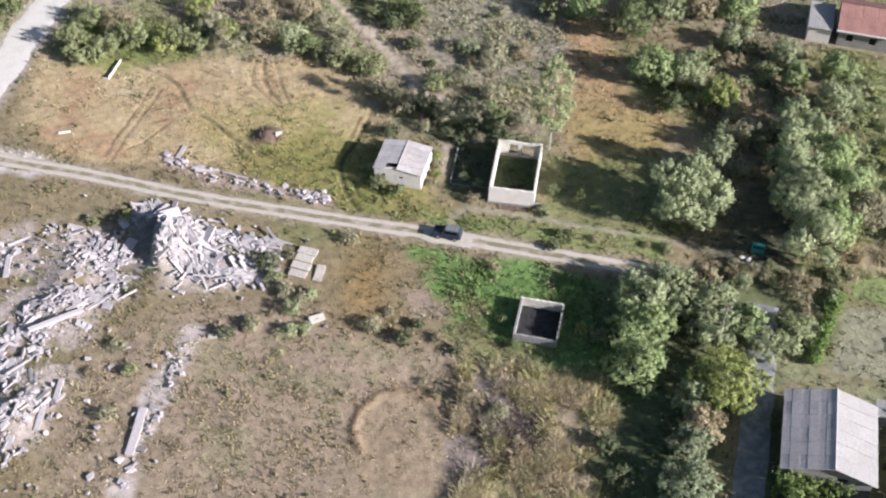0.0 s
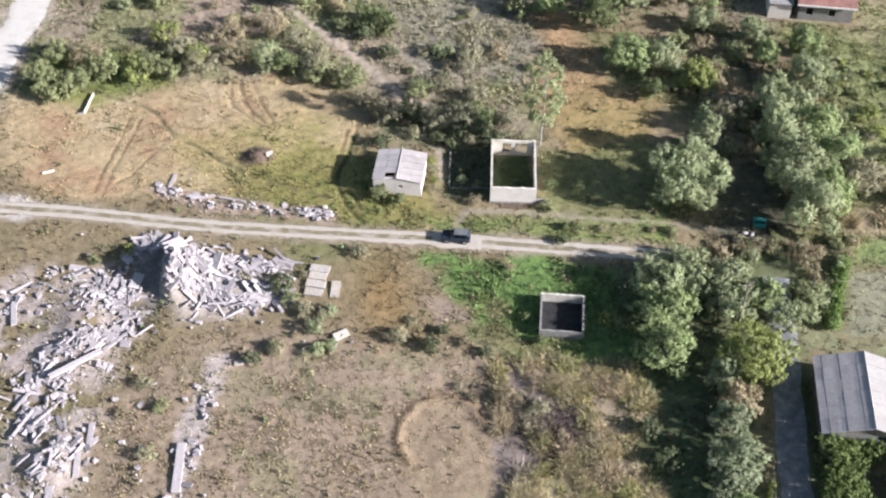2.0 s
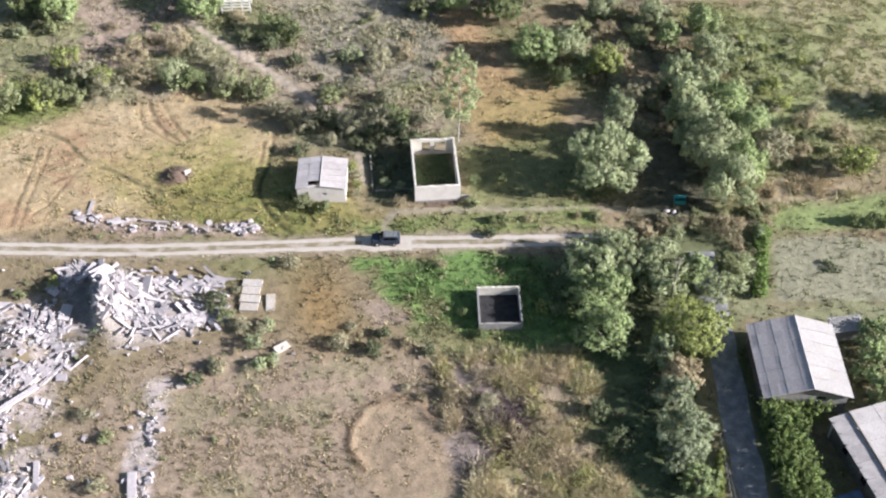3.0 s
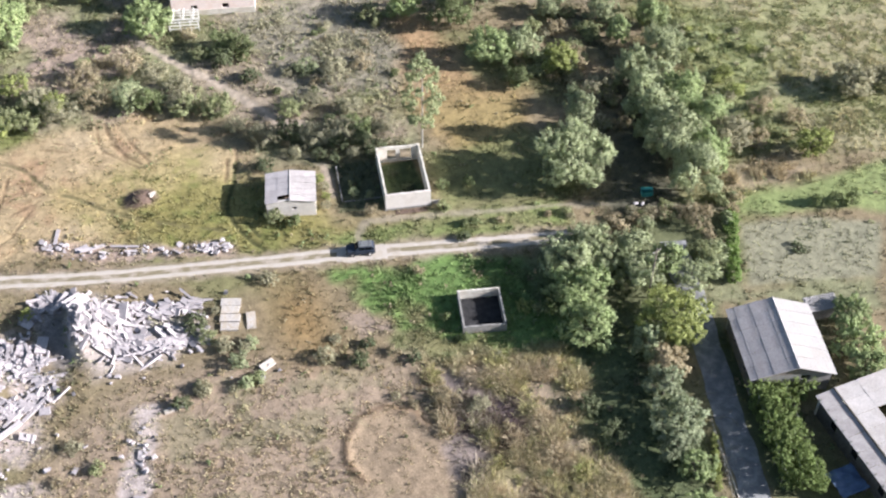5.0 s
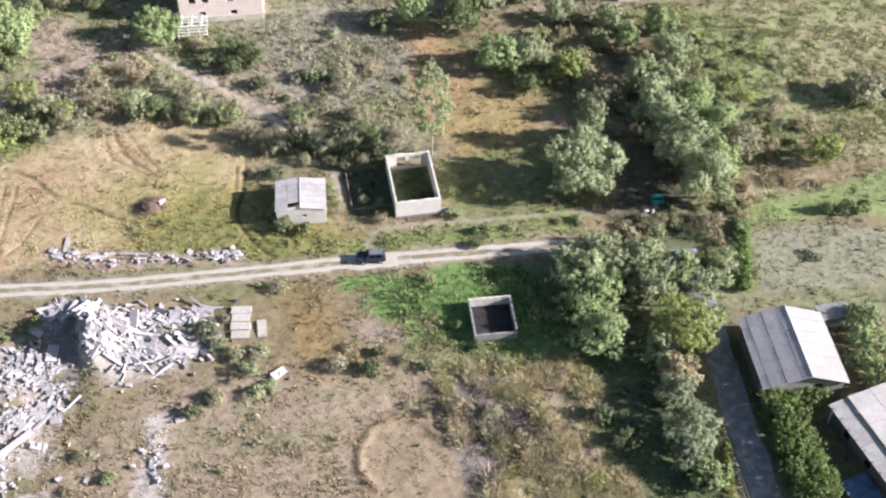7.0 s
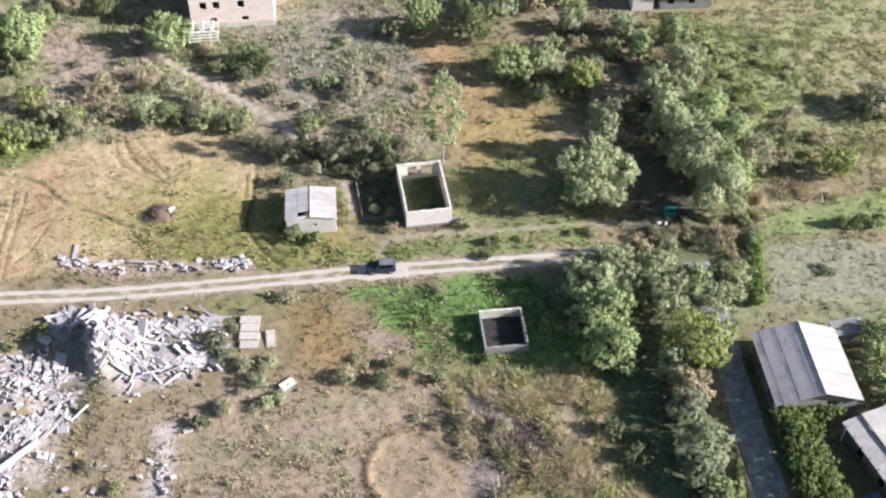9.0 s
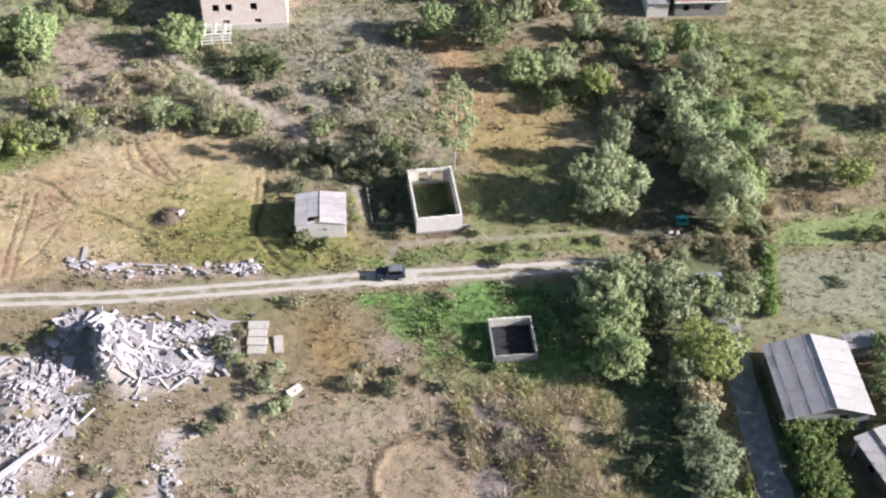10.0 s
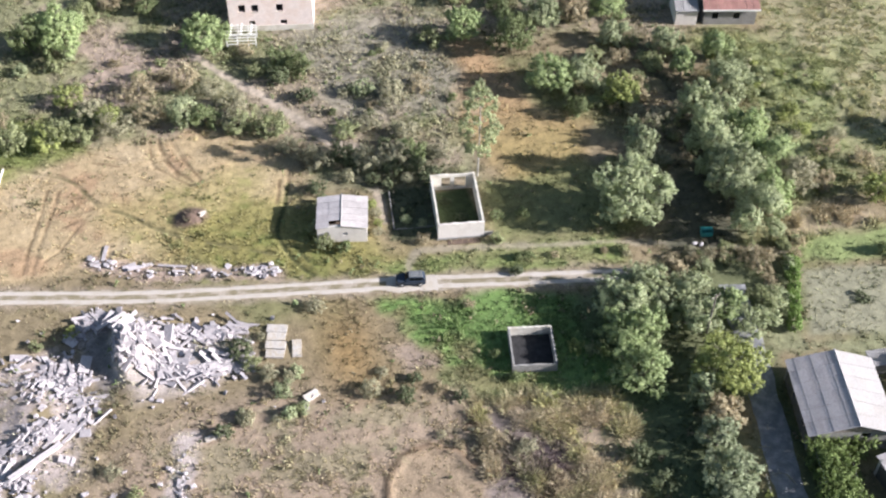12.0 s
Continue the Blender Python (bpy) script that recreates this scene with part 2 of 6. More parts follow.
    lay((0.29, 0.26, 0.15), inside(x, y, BROWN, 3, 3, 5) * smooth(0.05, 0.4, -n1 + 0.6 * n2) * 0.6)
    lay((0.19, 0.23, 0.06), inside(x, y, WEST_GREEN, 2, 2, 15) * 0.8)
    lay((0.48, 0.42, 0.37), inside(x, y, PILE, 1.5, 1.6, 16) * 0.85)
    lay((0.47, 0.40, 0.355), inside(x, y, BAND, 2.0, 3.0, 17) * smooth(-0.45, 0.05, fbm(x, y, 3.0, 95) + 0.3 * n2) * 0.9)
    # heap's cast shadow on the hollow, painted as darker soil
    lay((0.235, 0.21, 0.185), inside(x, y, [(-38.4, 109.6), (-35.4, 110.6), (-35.2, 104.5), (-35.6, 100.2), (-37.2, 100.2), (-38.0, 104.5)], 0.7, 0.8, 55) * 0.85)
    lay((0.42, 0.32, 0.26), smooth(1.9, 0.7, line_distance(x, y, [(-35.5, 122.6), (-31.5, 120.2), (-26, 118), (-14, 115.4)]) + 1.2 * n2) * 0.8)
    lay((0.50, 0.43, 0.38), smooth(2.2, 0.8, line_distance(x, y, SOUTH_LINE) + 1.5 * n2 + 0.8 * n1) * 0.95)
    lay((0.36, 0.29, 0.21), smooth(2.6, 1.1, line_distance(x, y, ROAD[::10]) + 0.9 * n2) * 0.75)
    lay((0.46, 0.40, 0.33), smooth(4.6, 2.8, line_distance(x, y, GRAVEL[::10]) + 1.0 * n2) * 0.8)
    lay((0.56, 0.51, 0.46), smooth(3.8, 1.8, line_distance(x, y, [(-68, 125.4), (-60, 122.9), (-50, 120.6)]) + 1.2 * n2 + 0.12 * (x + 62)) * 0.9)
    lay((0.35, 0.305, 0.215), smooth(0.8, 0.2, line_distance(x, y, TRAIL) + 0.4 * n2) * 0.75)
    lay((0.40, 0.33, 0.25), smooth(0.9, 0.35, line_distance(x, y, TRAIL_3) + 0.4 * n2) * 0.85)
    lay((0.46, 0.385, 0.29), smooth(1.0, 0.4, line_distance(x, y, TRAIL_2) + 0.5 * n2) * 0.9)
    # hedgerow trees' shade painted into the ground
    lay((0.10, 0.10, 0.065), inside(x, y, HEDGE_SHADE, 1.5, 2, 22) * 0.9)
    # shell's shadow over the yard painted into the ground colour
    lay((0.10, 0.115, 0.06), inside(x, y, [(2.8, 126.2), (8.5, 125.5), (7.6, 115.6), (1.9, 117)], 0.7, 0.8, 48) * 0.9)
    # undergrowth north of the yard, poplar's shadow painted into its colour
    lay((0.16, 0.16, 0.09), inside(x, y, [(-3, 128), (9.5, 126.4), (11, 131), (-3, 134)], 1.2, 1.5, 52) * 0.8)
    lay((0.25, 0.26, 0.14), inside(x, y, [(41, 92), (47, 98), (46, 87), (62, 83.4), (60, 79), (50, 80), (47, 84.5), (41, 85.5)], 1, 1.5, 50) * 0.85)
    for pts in FAINT:
        lay((0.16, 0.105, 0.055), smooth(0.28, 0.08, line_distance(x, y, pts) + 0.15 * n2) * smooth(-0.45, 0.2, fbm(x, y, 1.4, 54)) * 0.75)
    lay((0.145, 0.13, 0.06), smooth(0.42, 0.1, line_distance(x, y, RUT_1) + 0.35 * n2) * smooth(-0.6, 0.0, fbm(x, y, 1.6, 53)) * 0.85)
    lay((0.075, 0.08, 0.03), smooth(0.42, 0.16, np.minimum(line_distance(x, y, RUT_2), line_distance(x, y, RUT_3)) + 0.2 * n2) * 0.9)
    lay((0.15, 0.10, 0.085), smooth(1.15, 0.7, np.hypot((x + 22.8) / 2.5, (y - 127.8) / 1.9) + 0.25 * n2) * 0.9)
    return col * np.array((0.74, 0.745, 0.80))


# ---- materials ----
def material(name, colour, rough=0.9, scale=3.0, vary=0.25, fine=30.0, bump=0.15, metal=0.0, second=None, island=0.0, own=0.0, attribute="", sheer=0.0, stretch=None):
    """Principled surface: two scales of noise on the colour, fine relief, optional second colour in stains, variation by island or object."""
    m = bpy.data.materials.new(name)
    m.use_nodes = True
    t, link = m.node_tree, m.node_tree.links.new
    n = t.nodes
    out, shader = n["Material Output"], n["Principled BSDF"]
    shader.inputs["Roughness"].default_value, shader.inputs["Metallic"].default_value = rough, metal
    shader.inputs["Specular IOR Level"].default_value = 0.25
    geo = n.new("ShaderNodeNewGeometry")
    place = geo.outputs["Position"]
    if stretch:
        mp = n.new("ShaderNodeMapping")
        mp.inputs["Scale"].default_value = stretch
        link(place, mp.inputs["Vector"])
        place = mp.outputs[0]

    def noise_node(s, detail):
        q = n.new("ShaderNodeTexNoise")
        q.inputs["Scale"].default_value, q.inputs["Detail"].default_value = s, detail
        link(place, q.inputs["Vector"])
        return q.outputs["Fac"]

    def mix(kind, fac, a, b):
        q = n.new("ShaderNodeMix")
        q.data_type, q.blend_type = "RGBA", kind
        for socket, v in ((q.inputs[0], fac), (q.inputs[6], a), (q.inputs[7], b)):
            if isinstance(v, (int, float)):
                socket.default_value = v
            elif isinstance(v, tuple):
                socket.default_value = (*v, 1)
            else:
                link(v, socket)
        return q.outputs[2]

    def span(v, lo, hi, a=0.0, b=1.0):
        q = n.new("ShaderNodeMapRange")
        q.inputs[1].default_value, q.inputs[2].default_value, q.inputs[3].default_value, q.inputs[4].default_value = lo, hi, a, b
        link(v, q.inputs[0])
        return q.outputs[0]

    col = colour
    if attribute:
        q = n.new("ShaderNodeAttribute")
        q.attribute_name = attribute
        col = q.outputs["Color"]
    broad, small = noise_node(scale, 4), noise_node(fine, 3)
    if second:
        col = mix("MIX", span(broad, 0.45, 0.62), col, second)
    col = mix("MULTIPLY", 1.0, col, span(broad, 0.3, 0.7, 1 - vary, 1 + vary))
    col = mix("MULTIPLY", 1.0, col, span(small, 0.3, 0.7, 1 - vary, 1 + vary))
    if island:
        col = mix("MULTIPLY", 1.0, col, span(geo.outputs["Random Per Island"], 0, 1, 1 - island, 1 + island))
    if own:
        q = n.new("ShaderNodeObjectInfo")
        col = mix("MULTIPLY", 1.0, col, span(q.outputs["Random"], 0, 1, 1 - own, 1 + own))
    link(col, shader.inputs["Base Color"])
    if bump:
        q = n.new("ShaderNodeBump")
        q.inputs["Strength"].default_value, q.inputs["Distance"].default_value = bump, 0.06
        link(small, q.inputs["Height"])
        link(q.outputs[0], shader.inputs["Normal"])
    if sheer:
        a, b = n.new("ShaderNodeBsdfTranslucent"), n.new("ShaderNodeMixShader")
        link(col, a.inputs["Color"])
        b.inputs[0].default_value = sheer
        link(shader.outputs[0], b.inputs[1])
        link(a.outputs[0], b.inputs[2])
        link(b.outputs[0], out.inputs["Surface"])
    return m


M_GROUND = material("ground_cover", (0.3, 0.2, 0.1), 0.95, 0.9, 0.22, 5.0, 0.7, attribute="cover")
M_GRASS = material("grass_blades", (0.3, 0.2, 0.1), 0.85, 0.6, 0.15, 3.0, 0, attribute="cover", island=0.35, sheer=0.3)
M_ROAD = material("dirt_track", (0.429, 0.39, 0.351), 0.95, 0.7, 0.08, 7.0, 0.4, second=(0.367, 0.328, 0.281))
M_ROAD_MID = material("track_middle", (0.207, 0.178, 0.118), 0.95, 0.6, 0.16, 7.0, 0.5, second=(0.296, 0.259, 0.215))
M_GRAVEL = material("white_gravel", (0.53, 0.505, 0.48), 0.95, 0.5, 0.08, 9.0, 0.4, second=(0.46, 0.43, 0.40))
M_ASPHALT = material("old_asphalt", (0.175, 0.18, 0.19), 0.85, 0.8, 0.18, 7.0, 0.4, second=(0.225, 0.225, 0.23))
M_CONCRETE = material("broken_concrete", (0.395, 0.365, 0.378), 0.9, 1.1, 0.14, 6.0, 0.5, second=(0.35, 0.32, 0.33), own=0.18, island=0.2)
M_SLAB = material("weathered_slab", (0.43, 0.40, 0.375), 0.9, 1.6, 0.2, 8.0, 0.5, own=0.1, second=(0.336, 0.296, 0.248))
M_LIME = material("limewashed_wall", (0.561, 0.535, 0.484), 0.92, 0.9, 0.1, 5.0, 0.3, second=(0.425, 0.391, 0.34))
M_LIME_WHITE = material("whitewashed_wall", (0.62, 0.58, 0.55), 0.92, 0.9, 0.07, 5.0, 0.3, second=(0.53, 0.49, 0.46))
M_GREYWALL = material("grey_concrete_wall", (0.252, 0.244, 0.237), 0.92, 0.8, 0.2, 5.0, 0.4, second=(0.185, 0.178, 0.17))
# wall colour for west sides, their shade painted in
M_SHADEWALL = material("shade_darkened_wall", (0.13, 0.12, 0.115), 0.92, 0.8, 0.25, 4.0, 0.5, second=(0.085, 0.08, 0.075))
M_FIBRE = material("fibre_cement_sheet", (0.42, 0.395, 0.405), 0.85, 0.5, 0.14, 5.0, 0.2, own=0.08, second=(0.35, 0.325, 0.33))
M_PALESHEET = material("pale_roof_sheet", (0.305, 0.294, 0.294), 0.85, 0.6, 0.12, 5.0, 0.2, own=0.06, second=(0.265, 0.252, 0.246))
M_HUTROOF = material("hut_roof_sheet", (0.36, 0.335, 0.335), 0.85, 0.9, 0.12, 5.0, 0.2, own=0.1)
M_FLATROOF = material("stained_roof_sheet", (0.47, 0.445, 0.44), 0.85, 0.6, 0.12, 5.0, 0.2, own=0.08, second=(0.37, 0.345, 0.335))
M_REDROOF = material("red_roof_sheet", (0.288, 0.152, 0.132), 0.7, 0.8, 0.15, 6.0, 0.2, own=0.08)
M_PLASTER = material("pink_plaster", (0.72, 0.62, 0.59), 0.92, 0.7, 0.1, 5.0, 0.3, second=(0.62, 0.51, 0.47))
M_DARK = material("dark_interior", (0.03, 0.03, 0.032), 0.95, 1.0, 0.3, 6.0, 0.2)
M_TIMBER = material("grey_timber", (0.185, 0.163, 0.141), 0.9, 2.0, 0.25, 12.0, 0.4)
M_WHITEPAINT = material("white_paint", (0.75, 0.74, 0.72), 0.6, 2.0, 0.08, 9.0, 0.1)
M_TEAL = material("teal_paint", (0.042, 0.231, 0.224), 0.5, 2.0, 0.15, 9.0, 0.1)
M_TARP = material("blue_tarpaulin", (0.084, 0.126, 0.21), 0.6, 1.5, 0.15, 7.0, 0.3)
M_BARK = material("bark", (0.155, 0.137, 0.115), 0.95, 3.0, 0.3, 14.0, 0.6)
M_PALEBARK = material("pale_bark", (0.31, 0.295, 0.265), 0.9, 3.0, 0.2, 14.0, 0.4)
M_CARPAINT = material("dark_blue_car_paint", (0.025, 0.035, 0.055), 0.3, 2.0, 0.1, 30.0, 0)
M_CARROOF = material("dusty_car_roof", (0.16, 0.168, 0.176), 0.45, 2.0, 0.12, 20.0, 0)
M_GLASS = material("car_glass", (0.012, 0.014, 0.016), 0.08, 2.0, 0.05, 20.0, 0)
M_RUBBER = material("rubber", (0.02, 0.02, 0.02), 0.85, 6.0, 0.2, 30.0, 0.2)
M_STEEL = material("steel", (0.45, 0.45, 0.46), 0.4, 4.0, 0.1, 30.0, 0, metal=0.9)
M_LAMP = material("lamp_glass", (0.7, 0.68, 0.62), 0.15, 4.0, 0.05, 30.0, 0)
M_SOILHEAP = material("dark_soil", (0.118, 0.085, 0.067), 0.95, 1.5, 0.25, 8.0, 0.6)


def leaf(name, colour, vary=0.3):
    return material(name, colour, 0.7, 0.45, 0.16, 2.2, 0, island=vary, own=0.14, sheer=0.4)


L_SILVER = leaf("silver_willow_leaf", (0.36, 0.40, 0.24))
L_GREEN = leaf("green_leaf", (0.185, 0.22, 0.105))
L_LIGHT = leaf("light_green_leaf", (0.31, 0.375, 0.185))
L_YELLOW = leaf("yellow_green_leaf", (0.31, 0.345, 0.13))
L_OLIVE = leaf("olive_bush_leaf", (0.285, 0.31, 0.165))
L_MUTED = leaf("muted_willow_leaf", (0.27, 0.305, 0.195))
L_DARK = leaf("dark_green_leaf", (0.135, 0.158, 0.088))
L_DRY = leaf("dry_scrub_leaf", (0.36, 0.31, 0.205))
L_GREY = leaf("grey_scrub_leaf", (0.36, 0.345, 0.235))
L_POPLAR = leaf("pale_poplar_leaf", (0.38, 0.42, 0.24))
L_BRIGHT = leaf("bright_green_leaf", (0.19, 0.28, 0.085))
L_VINE = leaf("vine_leaf", (0.195, 0.255, 0.09))


# ---- building helpers ----
def mesh_of(name, verts, faces, mats, smooth_faces=False):
    """A mesh from an array of corners and an array of faces of one size."""
    me = bpy.data.meshes.new(name)
    verts, faces = np.asarray(verts, np.float32), np.asarray(faces, np.int32)
    k = faces.shape[1]
    me.vertices.add(len(verts))
    me.vertices.foreach_set("co", verts.ravel())
    me.loops.add(faces.size)
    me.loops.foreach_set("vertex_index", faces.ravel())
    me.polygons.add(len(faces))
    me.polygons.foreach_set("loop_start", np.arange(0, faces.size, k, dtype=np.int32))
    me.polygons.foreach_set("use_smooth", np.full(len(faces), smooth_faces))
    for m in mats if isinstance(mats, (list, tuple)) else [mats]:
        me.materials.append(m)
    me.update(calc_edges=True)
    return me


def thing(name, label, category, m=None, group=""):
    ob = new(name)
    ob.empty_display_size = 0.2
    if m is not None:
        ob.matrix_world = m
    return tagged(ob, label, category, group)


def part(name, bm, mat, parent, label="", m=None):
    me = bpy.data.meshes.new(name)
    bmesh.ops.recalc_face_normals(bm, faces=bm.faces)
    bm.to_mesh(me)
    bm.free()
    me.materials.append(mat)
    ob = new(name, me)
    ob.parent = parent
    if m is not None:
        ob.matrix_basis = m
    return tagged(ob, label)


def shared(name, me, parent, m, label=""):
    ob = new(name, me)
    ob.parent = parent
    ob.matrix_basis = m
    return tagged(ob, label)


def box(bm, x0, x1, y0, y1, z0, z1):
    v = [bm.verts.new(p) for p in ((x0, y0, z0), (x1, y0, z0), (x1, y1, z0), (x0, y1, z0), (x0, y0, z1), (x1, y0, z1), (x1, y1, z1), (x0, y1, z1))]
    for f in ((3, 2, 1, 0), (4, 5, 6, 7), (0, 1, 5, 4), (1, 2, 6, 5), (2, 3, 7, 6), (3, 0, 4, 7)):
        bm.faces.new([v[i] for i in f])
    return v


def boxed(*boxes, bevel=0.0):
    bm = bmesh.new()
    for b in boxes:
        box(bm, *b)
    if bevel:
        bmesh.ops.bevel(bm, geom=bm.edges[:], offset=bevel, segments=2, affect="EDGES", profile=0.6)
    return bm


def tube(bm, a, b, r0, r1, sides=7):
    """A tapered round bar from a to b."""
    a, b = Vector(a), Vector(b)
    q = (b - a).to_track_quat("Z", "Y")
    rings = []
    for p, r in ((a, r0), (b, r1)):
        rings.append([bm.verts.new(p + q @ Vector((r * math.cos(2 * math.pi * k / sides), r * math.sin(2 * math.pi * k / sides), 0))) for k in range(sides)])
    for k in range(sides):
        bm.faces.new((rings[0][k], rings[0][(k + 1) % sides], rings[1][(k + 1) % sides], rings[1][k]))
    bm.faces.new(rings[0][::-1])
    bm.faces.new(rings[1])


def ruin_wall(length, thick, top, openings=(), jitter=0.12, step=0.45, seed=0):
    """A wall along +x from the origin, its crown broken and uneven, openings (x0, x1, z0, z1) right through it."""
    rng = random.Random(seed)
    cuts, levels = {0.0, length}, {-0.2}
    for a, b, z0, z1 in openings:
        cuts |= {a, b}
        levels |= {z for z in (z0, z1) if -0.2 < z < top - jitter - 0.05}
    k = step
    while k < length - 0.1:
        if min(abs(k - c) for c in cuts) > 0.12:
            cuts.add(k)
        k += step * rng.uniform(0.7, 1.3)
    cuts, levels = sorted(cuts), sorted(levels)
    crown = [top + rng.uniform(-jitter, jitter * 0.6) for _ in cuts]
    bm = bmesh.new()
    made, seen = {}, {}

    def corner(i, k, side):
        if (i, k, side) not in made:
            made[i, k, side] = bm.verts.new((cuts[i], side * thick / 2, levels[k] if k < len(levels) else crown[i]))
        return made[i, k, side]

    for i in range(len(cuts) - 1):
        for k in range(len(levels)):
            x, z = (cuts[i] + cuts[i + 1]) / 2, levels[k] + 0.02
            if any(a <= x <= b and z0 <= z < z1 for a, b, z0, z1 in openings):
                continue
            p = {(u, v, w): corner(i + u, k + v, w) for u in (0, 1) for v in (0, 1) for w in (-1, 1)}
            for q in (((0, 0, -1), (1, 0, -1), (1, 1, -1), (0, 1, -1)), ((0, 0, 1), (0, 1, 1), (1, 1, 1), (1, 0, 1)), ((0, 0, -1), (0, 1, -1), (0, 1, 1), (0, 0, 1)),
                      ((1, 0, -1), (1, 0, 1), (1, 1, 1), (1, 1, -1)), ((0, 0, -1), (0, 0, 1), (1, 0, 1), (1, 0, -1)), ((0, 1, -1), (1, 1, -1), (1, 1, 1), (0, 1, 1))):
                face = [p[c] for c in q]
                seen.setdefault(frozenset(face), []).append(face)
    for same in seen.values():
        if len(same) == 1:
            bm.faces.new(same[0])
    for v in [v for v in bm.verts if not v.link_faces]:
        bm.verts.remove(v)
    return bm


def rotated(x, y, z, degrees):
    return pose(x, y, z, 0, 0, degrees)


# ---- ground ----
def build_ground():
    xs = np.concatenate([[-3000, -1500, -800, -400, -220, -140, -100, -85], np.arange(-74, -46, 0.4), np.arange(-46, -6, 0.25), np.arange(-6, 100, 0.4), [106, 115, 130, 160, 240, 450, 900, 1700, 3000]])
    ys = np.concatenate([[-3000, -1500, -700, -300, -120, -40, 10, 35, 46], np.arange(54, 112, 0.4), np.arange(112, 147, 0.25), np.arange(147, 192, 0.4), [198, 206, 220, 250, 320, 500, 900, 1700, 3000]])
    gx, gy = np.meshgrid(xs, ys)
    near = (np.abs(gx) < 140) & (gy > -45) & (gy < 260)
    z = np.where(near, height(gx, gy), 0.0)
    idx = np.arange(gx.size).reshape(gx.shape)
    faces = np.stack([idx[:-1, :-1], idx[:-1, 1:], idx[1:, 1:], idx[1:, :-1]], -1).reshape(-1, 4)
    me = mesh_of("ground", np.stack([gx, gy, z], -1).reshape(-1, 3), faces, M_GROUND, True)
    col = np.ones((gx.size, 4), np.float32)
    # soil and growth colours, painted shade patches included
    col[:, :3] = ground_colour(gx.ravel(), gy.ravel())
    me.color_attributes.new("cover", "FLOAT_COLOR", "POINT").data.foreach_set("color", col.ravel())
    tagged(new("ground", me), "dry autumn grassland with bare soil and green patches", "ground", kind="structure")


build_ground()


def strip(name, pts, half, mat, label, level, seed, ragged=0.25, offset=0.0, category="road"):
    """A surfaced strip along pts with a ragged edge, a little above the ground."""
    p = np.array(pts)
    d = np.gradient(p, axis=0)
    d /= np.linalg.norm(d, axis=1)[:, None]
    side = np.stack([d[:, 1], -d[:, 0]], 1)
    u = np.array([-1, -0.85, -0.5, 0, 0.5, 0.85, 1.0])
    run = np.arange(len(p)) * 0.5
    w0 = half + ragged * fbm(run, run * 0 + seed, 2.5, seed) * 1.6
    w1 = half + ragged * fbm(run, run * 0 - seed, 2.5, seed + 5) * 1.6
    rows = []
    for k in u:
        w = np.where(k < 0, w0, w1)[:, None]
        q = p + side * (offset + k * w)
        rows.append(np.column_stack([q, height(q[:, 0], q[:, 1]) + level - 0.035 * (abs(k) > 0.9)]))
    v = np.stack(rows, 1)
    idx = np.arange(v.shape[0] * v.shape[1]).reshape(v.shape[:2])
    faces = np.stack([idx[:-1, :-1], idx[:-1, 1:], idx[1:, 1:], idx[1:, :-1]], -1).reshape(-1, 4)
    return tagged(new(name, mesh_of(name, v.reshape(-1, 3), faces, mat, True)), label, category, kind="structure")


strip("gravel_road", GRAVEL, 2.75, M_GRAVEL, "wide pale gravel road beside the dry field", 0.05, 3, 0.5)
strip("dirt_road", ROAD, 1.25, M_ROAD_MID, "narrow dirt road with a grassy middle", 0.04, 5, 0.25)
strip("wheel_track", ROAD, 0.36, M_ROAD, "pale worn wheel track of the dirt road", 0.06, 8, 0.12, 0.72)
strip("wheel_track", ROAD, 0.36, M_ROAD, "pale worn wheel track of the dirt road", 0.06, 11, 0.12, -0.72)
strip("dust_patch", curve_through([(-0.9, 109.5), (1.2, 109.0), (3.4, 108.5), (5.4, 108.1)], 0.4), 1.3, M_ROAD, "pale dusty crossing on the dirt road", 0.07, 17, 0.45)
strip("asphalt_lane", LANE, 1.7, M_ASPHALT, "old grey asphalt lane between hedge and trees", 0.05, 14, 0.22)


